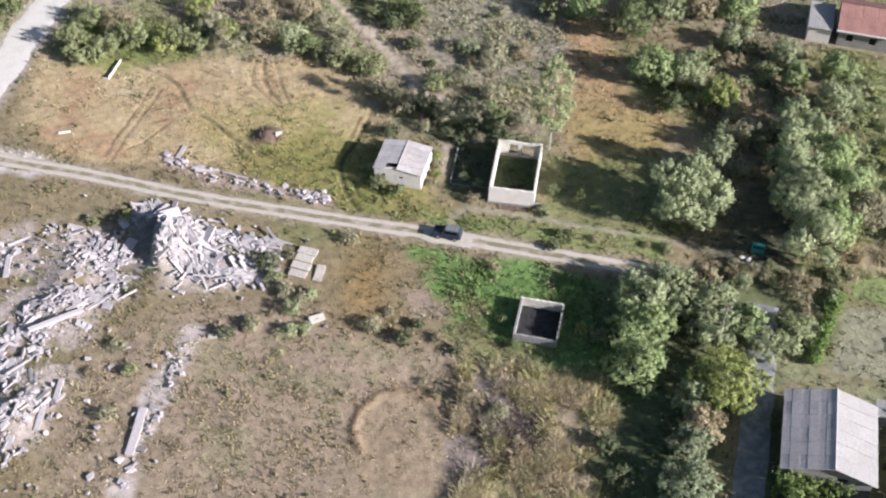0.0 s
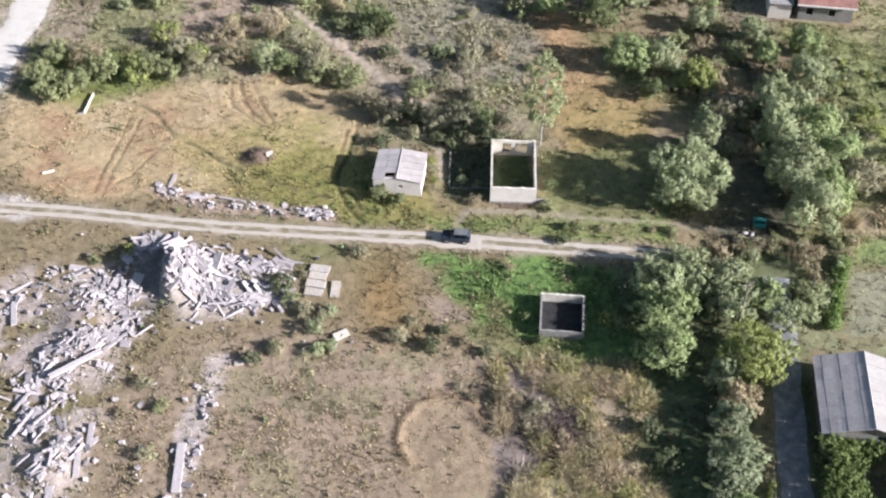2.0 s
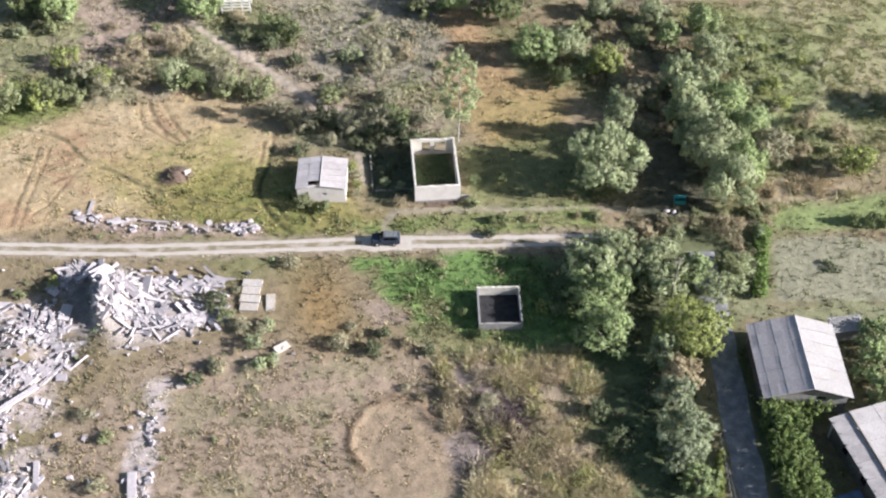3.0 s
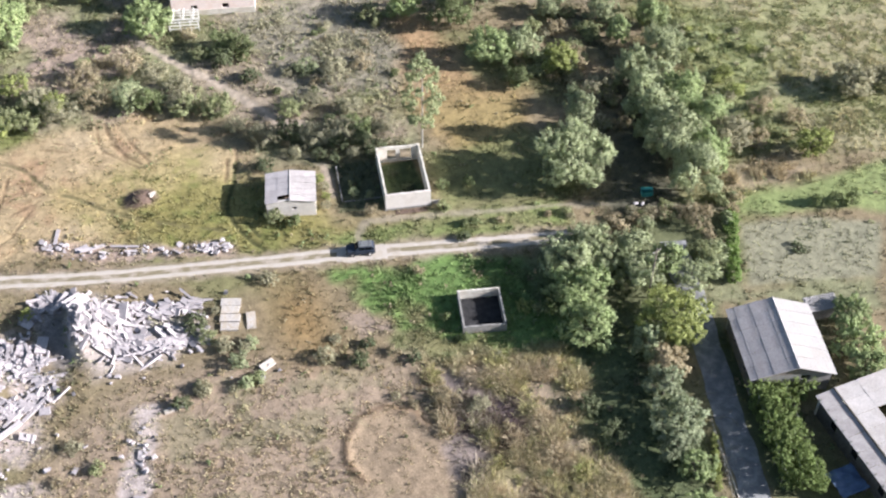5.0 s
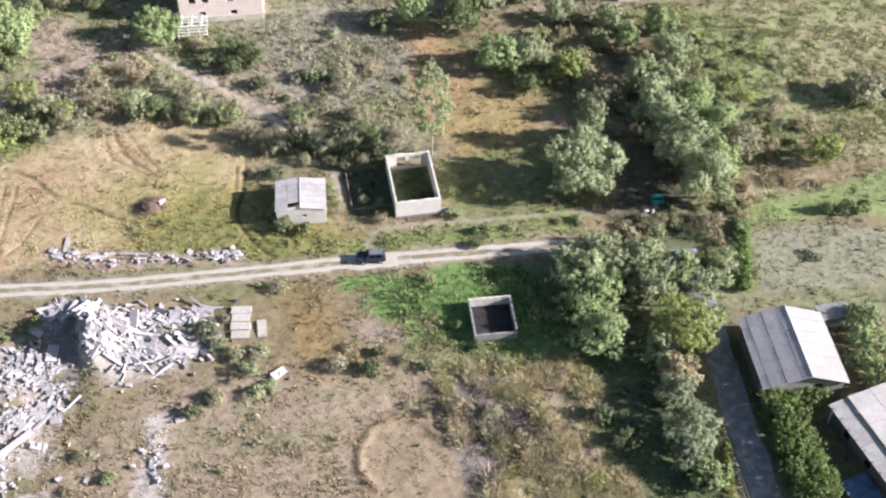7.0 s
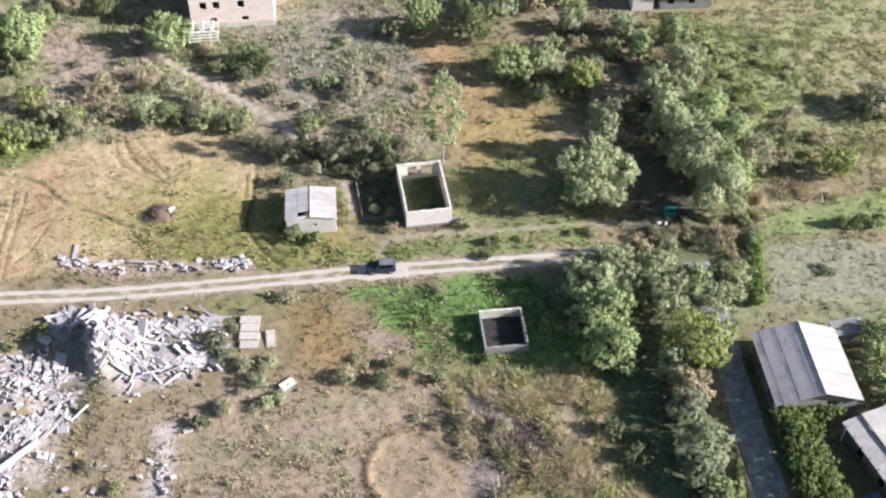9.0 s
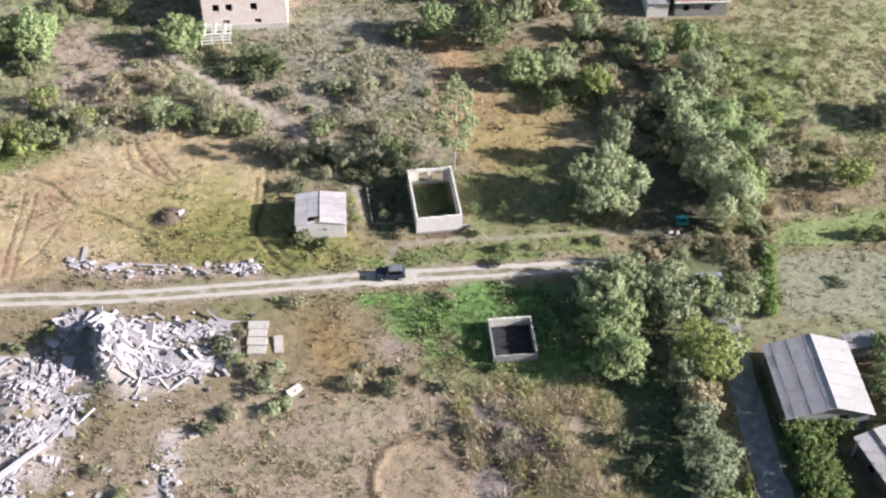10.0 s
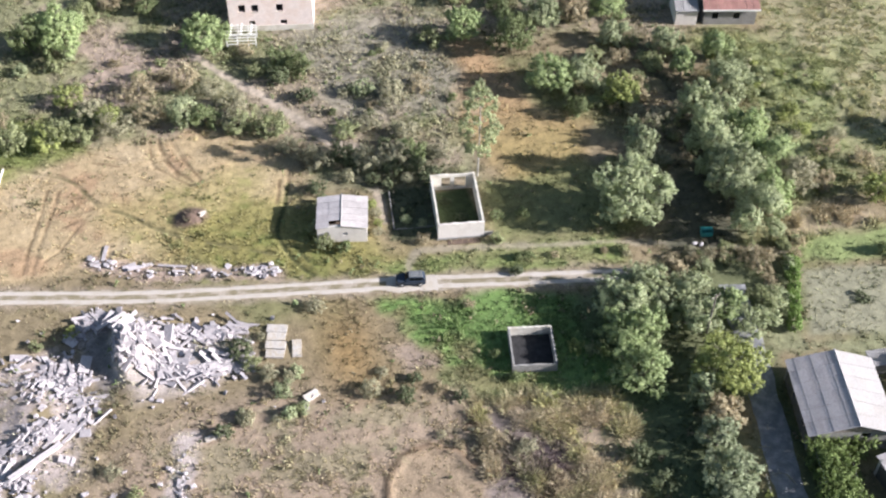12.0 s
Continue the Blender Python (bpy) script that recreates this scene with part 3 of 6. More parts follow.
# ---- buildings ----
def roof_sheets(name, parent, mat, origin, along, slope, cols, rows, thick=0.03, lap=0.04, seed=0, skip=(), label="", waves=6):
    """Corrugated sheets in rows and columns over a roof plane: along and slope are the plane's two edges."""
    rng = random.Random(seed)
    along, slope, origin = Vector(along), Vector(slope), Vector(origin)
    up = along.cross(slope).normalized()
    up = up if up.z > 0 else -up
    ax, sl = along.length / cols, slope.length / rows
    bm = bmesh.new()
    n = waves * 2
    tops, bots = [], []
    for k in range(n + 1):
        z = 0.022 * (1 if k % 2 else -1)
        for j, y in enumerate((-lap / 2, sl + lap / 2)):
            tops.append(bm.verts.new((k / n * (ax - 0.035), y, thick + z)))
            bots.append(bm.verts.new((k / n * (ax - 0.035), y, z)))
    for k in range(n):
        a, b, c, d = 2 * k, 2 * k + 2, 2 * k + 3, 2 * k + 1
        bm.faces.new([tops[i] for i in (a, b, c, d)])
        bm.faces.new([bots[i] for i in (d, c, b, a)])
        bm.faces.new((bots[a], bots[b], tops[b], tops[a]))
        bm.faces.new((tops[d], tops[c], bots[c], bots[d]))
    bm.faces.new((tops[0], tops[1], bots[1], bots[0]))
    bm.faces.new((tops[2 * n + 1], tops[2 * n], bots[2 * n], bots[2 * n + 1]))
    bmesh.ops.recalc_face_normals(bm, faces=bm.faces)
    me = bpy.data.meshes.new(name)
    bm.to_mesh(me)
    bm.free()
    me.materials.append(mat)
    basis = Matrix((along.normalized(), slope.normalized(), up)).transposed().to_4x4()
    for r in range(rows):
        for c in range(cols):
            if (c, r) in skip:
                continue
            p = origin + along.normalized() * (c * ax) + slope.normalized() * (r * sl) + up * (0.02 + 0.025 * (r % 2) + rng.uniform(0, 0.012))
            shared(name, me, parent, Matrix.Translation(p) @ basis @ pose(0, 0, 0, rng.uniform(-0.14, 0.14), rng.uniform(-0.14, 0.14), rng.uniform(-0.5, 0.5)), label)


def small_hut():
    w, d, eave, ridge = 6.4, 5.8, 2.5, 2.9
    hut = thing("small_hut", "derelict whitewashed hut with a holed grey sheet roof", "hut", rotated(*HUT, 0.0, -14))
    hw, hd, t = w / 2, d / 2, 0.3
    for nm, m, length, holes in (("front_wall", rotated(-hw, -hd + t / 2, 0, 0), w, ((0.9, 1.5, 1.2, 1.75), (3.3, 3.9, 1.25, 1.65))),
                                 ("back_wall", rotated(-hw, hd - t / 2, 0, 0), w, ()),
                                 ("side_wall", rotated(-hw + t / 2, -hd + t, 0, 90), d - 2 * t, ()),
                                 ("side_wall", rotated(hw - t / 2, -hd + t, 0, 90), d - 2 * t, ((2, 2.8, 0.9, 1.8),))):
        part(nm, ruin_wall(length, t, eave, holes, 0.02, 1.2), M_LIME_WHITE, hut, m=m)
    for y, nm in ((-hd, "front_gable"), (hd - t, "back_gable")):
        bm = bmesh.new()
        tri = [(-hw, eave), (hw, eave), (-0.1, ridge)]
        a = [bm.verts.new((p, y + 0.004, q)) for p, q in tri]
        b = [bm.verts.new((p, y + t - 0.004, q)) for p, q in tri]
        bm.faces.new(a), bm.faces.new(b[::-1])
        for i in range(3):
            bm.faces.new((a[i], a[(i + 1) % 3], b[(i + 1) % 3], b[i]))
        part(nm, bm, M_LIME_WHITE, hut)
    o = 0.12
    roof_sheets("roof_sheet", hut, M_FIBRE, (-hw - o, -hd - o, eave - 0.02), (0, d + 2 * o, 0), (hw + o - 0.1, 0, ridge - eave + 0.03), 5, 2, seed=2, skip=((0, 1),), label="grey corrugated roof sheet")
    roof_sheets("roof_sheet", hut, M_HUTROOF, (hw + o, -hd - o, eave - 0.02), (0, d + 2 * o, 0), (-hw - o - 0.1, 0, ridge - eave + 0.03), 5, 2, seed=3, label="pale corrugated roof sheet")
    bm = bmesh.new()
    tube(bm, (-0.1, -hd - o, ridge + 0.07), (-0.1, hd + o, ridge + 0.07), 0.09, 0.09, 8)
    part("ridge_cap", bm, M_PALESHEET, hut)
    for k in range(4):
        y = -hd + 0.5 + k * (d - 1.0) / 3
        bm = bmesh.new()
        tube(bm, (-hw, y, eave - 0.06), (-0.1, y, ridge - 0.07), 0.05, 0.05, 4)
        tube(bm, (hw, y, eave - 0.06), (-0.1, y, ridge - 0.07), 0.05, 0.05, 4)
        part("rafter", bm, M_TIMBER, hut)
    part("earth_floor", boxed((-hw + t, hw - t, -hd + t, hd - t, -0.1, 0.06)), M_SOILHEAP, hut)


def panes(parent, openings, m, depth=0.03):
    """Dark dusty glass set into the openings of a wall."""
    for a, b, z0, z1 in openings:
        part("window_pane", boxed((a, b, -depth / 2, depth / 2, z0, z1)), M_GLASS, parent, m=m)


def roofless_shell():
    w, d, top, t = 6.05, 9.7, 2.65, 0.26
    ob = thing("roofless_house", "roofless white block house shell with empty openings", "ruin", rotated(*SHELL, 0.0, -9.5))
    hw, hd = w / 2, d / 2
    part("front_wall", ruin_wall(w, t, top, (), 0.06, seed=1), M_LIME_WHITE, ob, "whitewashed front wall", rotated(-hw, -hd + t / 2, 0, 0))
    part("back_wall", ruin_wall(w, t, top, ((1.55, 2.75, 0.5, 2.2), (3.3, 4.9, 0.3, 2.2)), 0.1, seed=2), M_LIME, ob, "broken back wall with two openings", rotated(-hw, hd - t / 2, 0, 0))
    part("side_wall", ruin_wall(d - 2 * t, t, top, (), 0.14, seed=3), M_LIME, ob, m=rotated(-hw + t / 2, -hd + t, 0, 90))
    part("side_wall", ruin_wall(d - 2 * t, t, top, (), 0.14, seed=4), M_LIME, ob, m=rotated(hw - t / 2, -hd + t, 0, 90))
    part("plinth", boxed((-hw - 0.12, hw + 0.12, -hd - 0.12, -hd - 0.004, -0.2, 0.25), bevel=0.03), M_GREYWALL, ob)
    part("low_step", boxed((-1.8, 2.4, -hd - 1.1, -hd - 0.2, -0.2, 0.05), bevel=0.02), M_SOILHEAP, ob, "worn earthen step")
    part("low_wall", ruin_wall(1.2, 0.2, 0.6, (), 0.1, seed=6), M_GREYWALL, ob, m=rotated(hw + 0.05, -hd + 0.3, 0, 0))
    yard = thing("yard_wall", "low broken wall round a small shaded yard", "wall", rotated(2.5, 118.5, 0.0, 81))
    part("long_wall", ruin_wall(7.0, 0.14, 0.35, ((3.0, 3.8, 0.1, 2),), 0.15, seed=8), M_GREYWALL, yard)
    part("short_wall", ruin_wall(5.0, 0.12, 0.14, ((1.6, 2.6, 0.05, 2),), 0.2, seed=9), M_GREYWALL, yard, m=rotated(0.1, -0.2, 0, -90))


def concrete_pit():
    w, d, top, t = 5.3, 5.9, 1.35, 0.23
    ob = thing("roofless_shed", "small roofless grey concrete shed in green grass", "ruin", rotated(*PIT, 0.0, -12.5))
    hw, hd = w / 2, d / 2
    part("front_wall", ruin_wall(w, t, top - 0.1, (), 0.05, seed=11), M_GREYWALL, ob, m=rotated(-hw, -hd + t / 2, 0, 0))
    part("back_wall", ruin_wall(w, t, top + 0.1, (), 0.05, seed=12), M_LIME, ob, "pale back wall", m=rotated(-hw, hd - t / 2, 0, 0))
    part("side_wall", ruin_wall(d - 2 * t, t, top, (), 0.06, seed=13), M_GREYWALL, ob, m=rotated(-hw + t / 2, -hd + t, 0, 90))
    part("side_wall", ruin_wall(d - 2 * t, t, top, (), 0.06, seed=14), M_GREYWALL, ob, m=rotated(hw - t / 2, -hd + t, 0, 90))
    part("floor_slab", boxed((-hw + t, hw - t, -hd + t, hd - t, -0.2, 0.08)), M_DARK, ob, "near-black floor slab")


def barn():
    w, d, eave, ridge, t = 9.2, 10.2, 3.25, 4.75, 0.3
    ob = thing("barn", "stone barn with a grey and white sheet roof", "barn", rotated(*BARN, 0.0, -13.8))
    hw, hd = w / 2, d / 2
    part("west_wall", ruin_wall(d - 2 * t, t, eave, ((2, 2.9, 1.2, 2.2), (6, 6.9, 1.2, 2.2)), 0.0, 2.0), M_SHADEWALL, ob, m=rotated(-hw + t / 2, -hd + t, 0, 90))
    part("east_wall", ruin_wall(d - 2 * t, t, eave, (), 0.0, 2.0), M_GREYWALL, ob, m=rotated(hw - t / 2, -hd + t, 0, 90))
    for y, nm, holes in ((-hd + t / 2, "south_wall", ((5.6, 6.7, 2.2, 3.0), (2.0, 3.2, 0.0, 2.1))), (hd - t / 2, "north_wall", ())):
        part(nm, ruin_wall(w, t, eave, holes, 0.0, 2.0), M_GREYWALL, ob, m=rotated(-hw, y, 0, 0))
    for y, nm in ((-hd, "south_gable"), (hd - t, "north_gable")):
        bm = bmesh.new()
        tri = [(-hw, eave), (hw, eave), (0.3, ridge)]
        a = [bm.verts.new((p, y + 0.004, q)) for p, q in tri]
        b = [bm.verts.new((p, y + t - 0.004, q)) for p, q in tri]
        bm.faces.new(a), bm.faces.new(b[::-1])
        for i in range(3):
            bm.faces.new((a[i], a[(i + 1) % 3], b[(i + 1) % 3], b[i]))
        part(nm, bm, M_TIMBER, ob, "weathered board gable")
    o, g = 0.45, 0.35
    k = (ridge - eave) / (hw + 0.3)
    roof_sheets("roof_sheet", ob, M_FIBRE, (-hw - o, -hd - g, eave - o * k), (0, d + 2 * g, 0), (hw + o + 0.3, 0, (hw + o + 0.3) * k), 6, 6, seed=5, label="dull grey fibre cement sheet", waves=12)
    k = (ridge - eave) / (hw - 0.3)
    roof_sheets("roof_sheet", ob, M_PALESHEET, (hw + o, -hd - g, eave - o * k), (0, d + 2 * g, 0), (-hw - o + 0.3, 0, (hw + o - 0.3) * k), 6, 2, seed=6, label="bright pale roof sheet", waves=12)
    bm = bmesh.new()
    tube(bm, (0.3, -hd - g, ridge + 0.06), (0.3, hd + g, ridge + 0.06), 0.1, 0.1, 8)
    part("ridge_cap", bm, M_FIBRE, ob)
    for y in (-4, -1.3, 1.3, 4):
        bm = bmesh.new()
        tube(bm, (-hw, y, eave - 0.1), (0.3, y, ridge - 0.12), 0.07, 0.07, 4)
        tube(bm, (hw, y, eave - 0.1), (0.3, y, ridge - 0.12), 0.07, 0.07, 4)
        part("rafter", bm, M_TIMBER, ob)


def side_shed():
    ob = thing("lean_to_shed", "small shed with a pale flat sheet roof beside the barn", "shed", rotated(52.0, 80.4, 0.0, -6))
    part("body", boxed((-1.9, 1.9, -0.9, 0.9, -0.1, 1.95), bevel=0.03), M_GREYWALL, ob)
    roof_sheets("roof_sheet", ob, M_PALESHEET, (-2.1, -1.1, 2.0), (4.2, 0, 0), (0, 2.2, 0.2), 4, 1, seed=12)
    for k in range(4):
        part("roof_stone", boxed((-1.5 + k * 0.95, -1.28 + k * 0.95, -0.15, 0.05, 2.13, 2.25), bevel=0.03), M_GREYWALL, ob)


def flat_house():
    ob = thing("low_house", "low whitewashed house with a pale sheet roof", "house", rotated(43.3, 67.4, 0.0, 1))
    w, d, h = 10.0, 16.0, 3.1
    part("west_wall", ruin_wall(d - 0.6, 0.3, h, ((3, 4, 1, 2.2), (8, 9, 1, 2.2), (12, 13, 1, 2.2)), 0.0, 2.0), M_SHADEWALL, ob, m=rotated(0.35, -d + 0.3, 0, 90))
    panes(ob, ((3, 4, 1, 2.2), (8, 9, 1, 2.2), (12, 13, 1, 2.2)), rotated(0.35, -d + 0.3, 0, 90))
    part("east_wall", ruin_wall(d - 0.6, 0.3, h, (), 0.0, 2.0), M_LIME_WHITE, ob, m=rotated(w, -d + 0.3, 0, 90))
    part("north_wall", ruin_wall(w, 0.3, h, (), 0.0, 2.0), M_LIME_WHITE, ob, m=rotated(0.15, -0.15, 0, 0))
    part("south_wall", ruin_wall(w, 0.3, h, (), 0.0, 2.0), M_LIME_WHITE, ob, m=rotated(0.15, -d + 0.15, 0, 0))
    roof_sheets("roof_sheet", ob, M_HUTROOF, (-0.3, -d - 0.3, h + 0.05), (0, d + 0.6, 0), (2.2, 0, 0.35), 8, 1, seed=21, waves=14)
    roof_sheets("roof_sheet", ob, M_FLATROOF, (2.0, -d - 0.3, h + 0.48), (0, d + 0.6, 0), (8.6, 0, 0.7), 8, 3, seed=22, waves=14, skip=((5, 1),))
    bm = bmesh.new()
    tube(bm, (2.0, -d - 0.3, h + 0.56), (2.0, 0.3, h + 0.56), 0.09, 0.09, 6)
    part("flashing", bm, M_TIMBER, ob)
    for k in range(9):
        part("roof_stone", boxed((-0.22, 0.02, -0.6 - k * 1.5, -0.4 - k * 1.5, h + 0.1, h + 0.24), bevel=0.03), M_GREYWALL, ob)
    t = thing("tarpaulin_cover", "blue tarpaulin stretched over a low frame", "tarpaulin", rotated(41.2, 57.6, 0, 4))
    bm = bmesh.new()
    bmesh.ops.create_grid(bm, x_segments=14, y_segments=14, size=1.7)
    for v in bm.verts:
        v.co.z = 1.5 + 0.12 * math.sin(v.co.x * 3) * math.cos(v.co.y * 2.4) + 0.05 * math.sin(7 * v.co.y)
    bmesh.ops.solidify(bm, geom=bm.faces[:], thickness=0.02)
    part("sheet", bm, M_TARP, t)
    for x in (-1.5, 1.5):
        for y in (-1.5, 1.5):
            part("post", boxed((x - 0.05, x + 0.05, y - 0.05, y + 0.05, -0.2, 1.42)), M_TIMBER, t)


def far_house():
    ob = thing("ruined_house", "two-storey pink plaster house shell with empty windows", "house", rotated(-10.9, 168.2, 0.0, -12))
    w, d, h, t = 13.0, 9.0, 6.3, 0.4
    up = [(a, a + 1.05, 3.5, 4.8) for a in (1.6, 3.6, 7.4)]
    low = [(a, a + 1.0, 1.1, 1.9) for a in (3.0, 7.9)]
    part("front_wall", ruin_wall(w, t, h, tuple(up + low), 0.05, 1.0, 31), M_PLASTER, ob, "pale pink plastered wall", m=rotated(0, t / 2, 0, 0))
    part("back_wall", ruin_wall(w, t, h, ((3, 4, 3.5, 4.8), (8, 9, 3.5, 4.8)), 0.2, 1.0, 32), M_PLASTER, ob, m=rotated(0, d - t / 2, 0, 0))
    part("side_wall", ruin_wall(d - 2 * t, t, h, ((3, 4, 3.5, 4.8),), 0.2, 1.0, 33), M_PLASTER, ob, m=rotated(t / 2, t, 0, 90))
    part("side_wall", ruin_wall(d - 2 * t, t, h - 0.6, (), 0.4, 0.8, 34), M_PLASTER, ob, "broken-topped end wall", m=rotated(w - t / 2, t, 0, 90))
    part("cross_wall", ruin_wall(d - 2 * t, t, h - 0.3, (), 0.3, 1.0, 35), M_PLASTER, ob, m=rotated(6.2, t, 0, 90))
    part("upper_floor", boxed((t, w - t, t, d - t, 2.7, 2.9)), M_GREYWALL, ob)
    for a, b, z0, z1 in up:
        part("window_sill", boxed((a - 0.05, b + 0.05, -0.08, 0.2, z0 - 0.08, z0 - 0.004), bevel=0.015), M_LIME, ob)
    # unseen slab added to keep sun out behind the windows
    part("attic_floor", boxed((t, w - t, t, d - t, h - 0.75, h - 0.55)), M_GREYWALL, ob)
    part("base_band", boxed((0, w, -0.06, -0.004, -0.2, 1.0)), M_LIME, ob, "grey plinth band")
    fr = thing("timber_frame", "white timber frame of a collapsed porch", "frame", rotated(-12.1, 164.2, 0.0, -12))
    for x in (0, 1.6, 3.2, 4.4):
        for y in (0, 2.6):
            part("post", boxed((x, x + 0.16, y, y + 0.16, -0.2, 2.5 - 0.1 * x)), M_WHITEPAINT, fr)
    for y in (0.02, 2.62):
        for z in (0.6, 1.2, 1.75, 2.2):
            part("rail", boxed((-0.1, 4.6, y - 0.06, y - 0.024, z - 0.09, z + 0.09)), M_WHITEPAINT, fr)
    for x in (0.7, 2.3, 3.8):
        part("rafter", boxed((x, x + 0.14, -0.2, 2.95, 2.29, 2.42)), M_WHITEPAINT, fr)


def red_house():
    ob = thing("red_roofed_house", "white house with a red sheet roof among trees", "house", rotated(61.4, 150.3, 0.0, -15))
    w, d, h = 8.2, 8.0, 3.0
    part("front_wall", ruin_wall(w, 0.3, h, ((1.2, 2.2, 1, 2.2), (4.6, 5.6, 1, 2.2)), 0, 2.0), M_GREYWALL, ob, m=rotated(0, 0.15, 0, 0))
    part("back_wall", ruin_wall(w, 0.3, h, (), 0, 2.0), M_GREYWALL, ob, m=rotated(0, d - 0.15, 0, 0))
    part("side_wall", ruin_wall(d - 0.6, 0.3, h, (), 0, 2.0), M_GREYWALL, ob, m=rotated(0.15, 0.3, 0, 90))
    part("side_wall", ruin_wall(d - 0.6, 0.3, h, (), 0, 2.0), M_GREYWALL, ob, m=rotated(w - 0.15, 0.3, 0, 90))
    panes(ob, ((1.2, 2.2, 1, 2.2), (4.6, 5.6, 1, 2.2)), rotated(0, 0.15, 0, 0))
    roof_sheets("roof_sheet", ob, M_REDROOF, (-0.4, -0.4, h), (w + 0.8, 0, 0), (0, d / 2 + 0.4, 1.9), 8, 2, seed=41)
    roof_sheets("roof_sheet", ob, M_REDROOF, (-0.4, d + 0.4, h), (w + 0.8, 0, 0), (0, -d / 2 - 0.4, 1.9), 8, 2, seed=42)
    part("fascia", boxed((-0.45, w + 0.45, -0.5, -0.42, h - 0.22, h + 0.04)), M_WHITEPAINT, ob)
    for x, nm in ((0.02, "gable"), (w - 0.3, "gable")):
        bm = bmesh.new()
        tri = [(0.0, h), (d, h), (d / 2, h + 1.75)]
        a = [bm.verts.new((x, p, q)) for p, q in tri]
        b = [bm.verts.new((x + 0.26, p, q)) for p, q in tri]
        bm.faces.new(a), bm.faces.new(b[::-1])
        for i in range(3):
            bm.faces.new((a[i], a[(i + 1) % 3], b[(i + 1) % 3], b[i]))
        part(nm, bm, M_GREYWALL, ob)
    an = thing("white_outbuilding", "small white outbuilding with a pale lean-to roof", "outbuilding", rotated(57.0, 151.4, 0.0, -15))
    part("body", boxed((0, 3.4, 0, 5.5, -0.1, 2.6), bevel=0.02), M_LIME_WHITE, an)
    roof_sheets("roof_sheet", an, M_PALESHEET, (-0.2, -0.2, 2.62), (3.8, 0, 0), (0, 5.9, 0.8), 3, 3, seed=45)


small_hut()
roofless_shell()
concrete_pit()
barn()
side_shed()
flat_house()
far_house()
red_house()


# ---- trees and bushes ----
def leaf_cloud(lobes, size, cover, rng, small=1.0, slim=1.0):
    """Corners and faces of small leaves on drooping sprays over the lobes (x, y, z, rx, ry, rz); none deep inside a neighbouring lobe."""
    vs = []
    every = np.array(lobes, float)
    for i, (lx, ly, lz, rx, ry, rz) in enumerate(lobes):
        c, r = np.array((lx, ly, lz)), np.array((rx, ry, rz))
        mean = (rx * ry * rz) ** (1 / 3)
        clumps = 3 if small < 1 else 10 + int(13 * mean ** 1.6)
        d = rng.normal(size=(clumps, 3))
        d[:, 2] = d[:, 2] * 0.85 + 0.15
        d /= np.linalg.norm(d, axis=1)[:, None]
        centre = c + d * r * rng.uniform(0.55, 1.0, (clumps, 1))
        radius = 0.24 * mean ** 0.7 * rng.uniform(0.65, 1.35, clumps)
        axis = d * 0.7 + rng.normal(size=(clumps, 3)) * 0.35 + np.array((0, 0, 0.75))
        axis /= np.linalg.norm(axis, axis=1)[:, None]
        n = int(cover * 4 * math.pi * mean ** 2 / (0.5 * size * size))
        pick = rng.randint(0, clumps, n)
        out = rng.normal(size=(n, 3))
        out /= np.linalg.norm(out, axis=1)[:, None]
        p = centre[pick] + out * (radius[pick] * np.abs(rng.normal(0.6, 0.38, n)))[:, None] + axis[pick] * (radius[pick] * rng.uniform(-1.1, 1.1, n))[:, None]
        face = 0.7 * out + 0.9 * (p - c) / mean + rng.normal(size=(n, 3)) * 0.45 + np.array((0, 0, 0.3))
        if small == 1.0 and len(lobes) < 60:
            deep = np.zeros(n, bool)
            for j, o in enumerate(every):
                if j != i:
                    deep |= (((p - o[:3]) / o[3:]) ** 2).sum(1) < 0.42
            p, face, pick = p[~deep], face[~deep], pick[~deep]
            n = len(p)
        face /= np.linalg.norm(face, axis=1)[:, None]
        a = np.cross(face, rng.normal(size=(n, 3)) + (0.8 / slim) * np.cross(face, axis[pick]))
        a /= np.linalg.norm(a, axis=1)[:, None] + 1e-9
        b = np.cross(face, a)
        s = (size * rng.uniform(0.6, 1.35, n))[:, None]
        u, w = a * s * 0.65 / slim, b * s * 0.36 * slim
        vs.append(np.stack([p - u, p + w - u * 0.15, p + u, p - w - u * 0.15], 1))
    v = np.concatenate(vs)
    if small == 1.0:
        v[..., 2] = np.maximum(v[..., 2], 0.03)
    return v.reshape(-1, 3), np.arange(v.shape[0] * 4).reshape(-1, 4)


def limbs(lobes, trunk, rng, sides=6):
    """A tapered trunk with limbs that reach into every lobe."""
    bm = bmesh.new()
    top = min(l[2] for l in lobes) * 0.75
    bend = Vector((rng.uniform(-0.3, 0.3), rng.uniform(-0.3, 0.3), max(0.3, top)))
    tube(bm, (0, 0, -0.25), bend * 0.5, trunk * 1.25, trunk, sides)
    tube(bm, bend * 0.5, bend, trunk, trunk * 0.8, sides)
    for lx, ly, lz, rx, ry, rz in lobes:
        end = Vector((lx, ly, lz + rz * 0.3))
        mid = bend.lerp(end, 0.5) + Vector((0, 0, -0.12 * (end - bend).length))
        tube(bm, bend, mid, trunk * 0.6, trunk * 0.4, 5)
        tube(bm, mid, end, trunk * 0.4, trunk * 0.12, 5)
        for _ in range(3):
            q = Vector((lx + rng.uniform(-0.7, 0.7) * rx, ly + rng.uniform(-0.7, 0.7) * ry, lz + rng.uniform(-0.3, 0.7) * rz))
            tube(bm, mid, q, trunk * 0.25, 0.015, 4)
    return bm


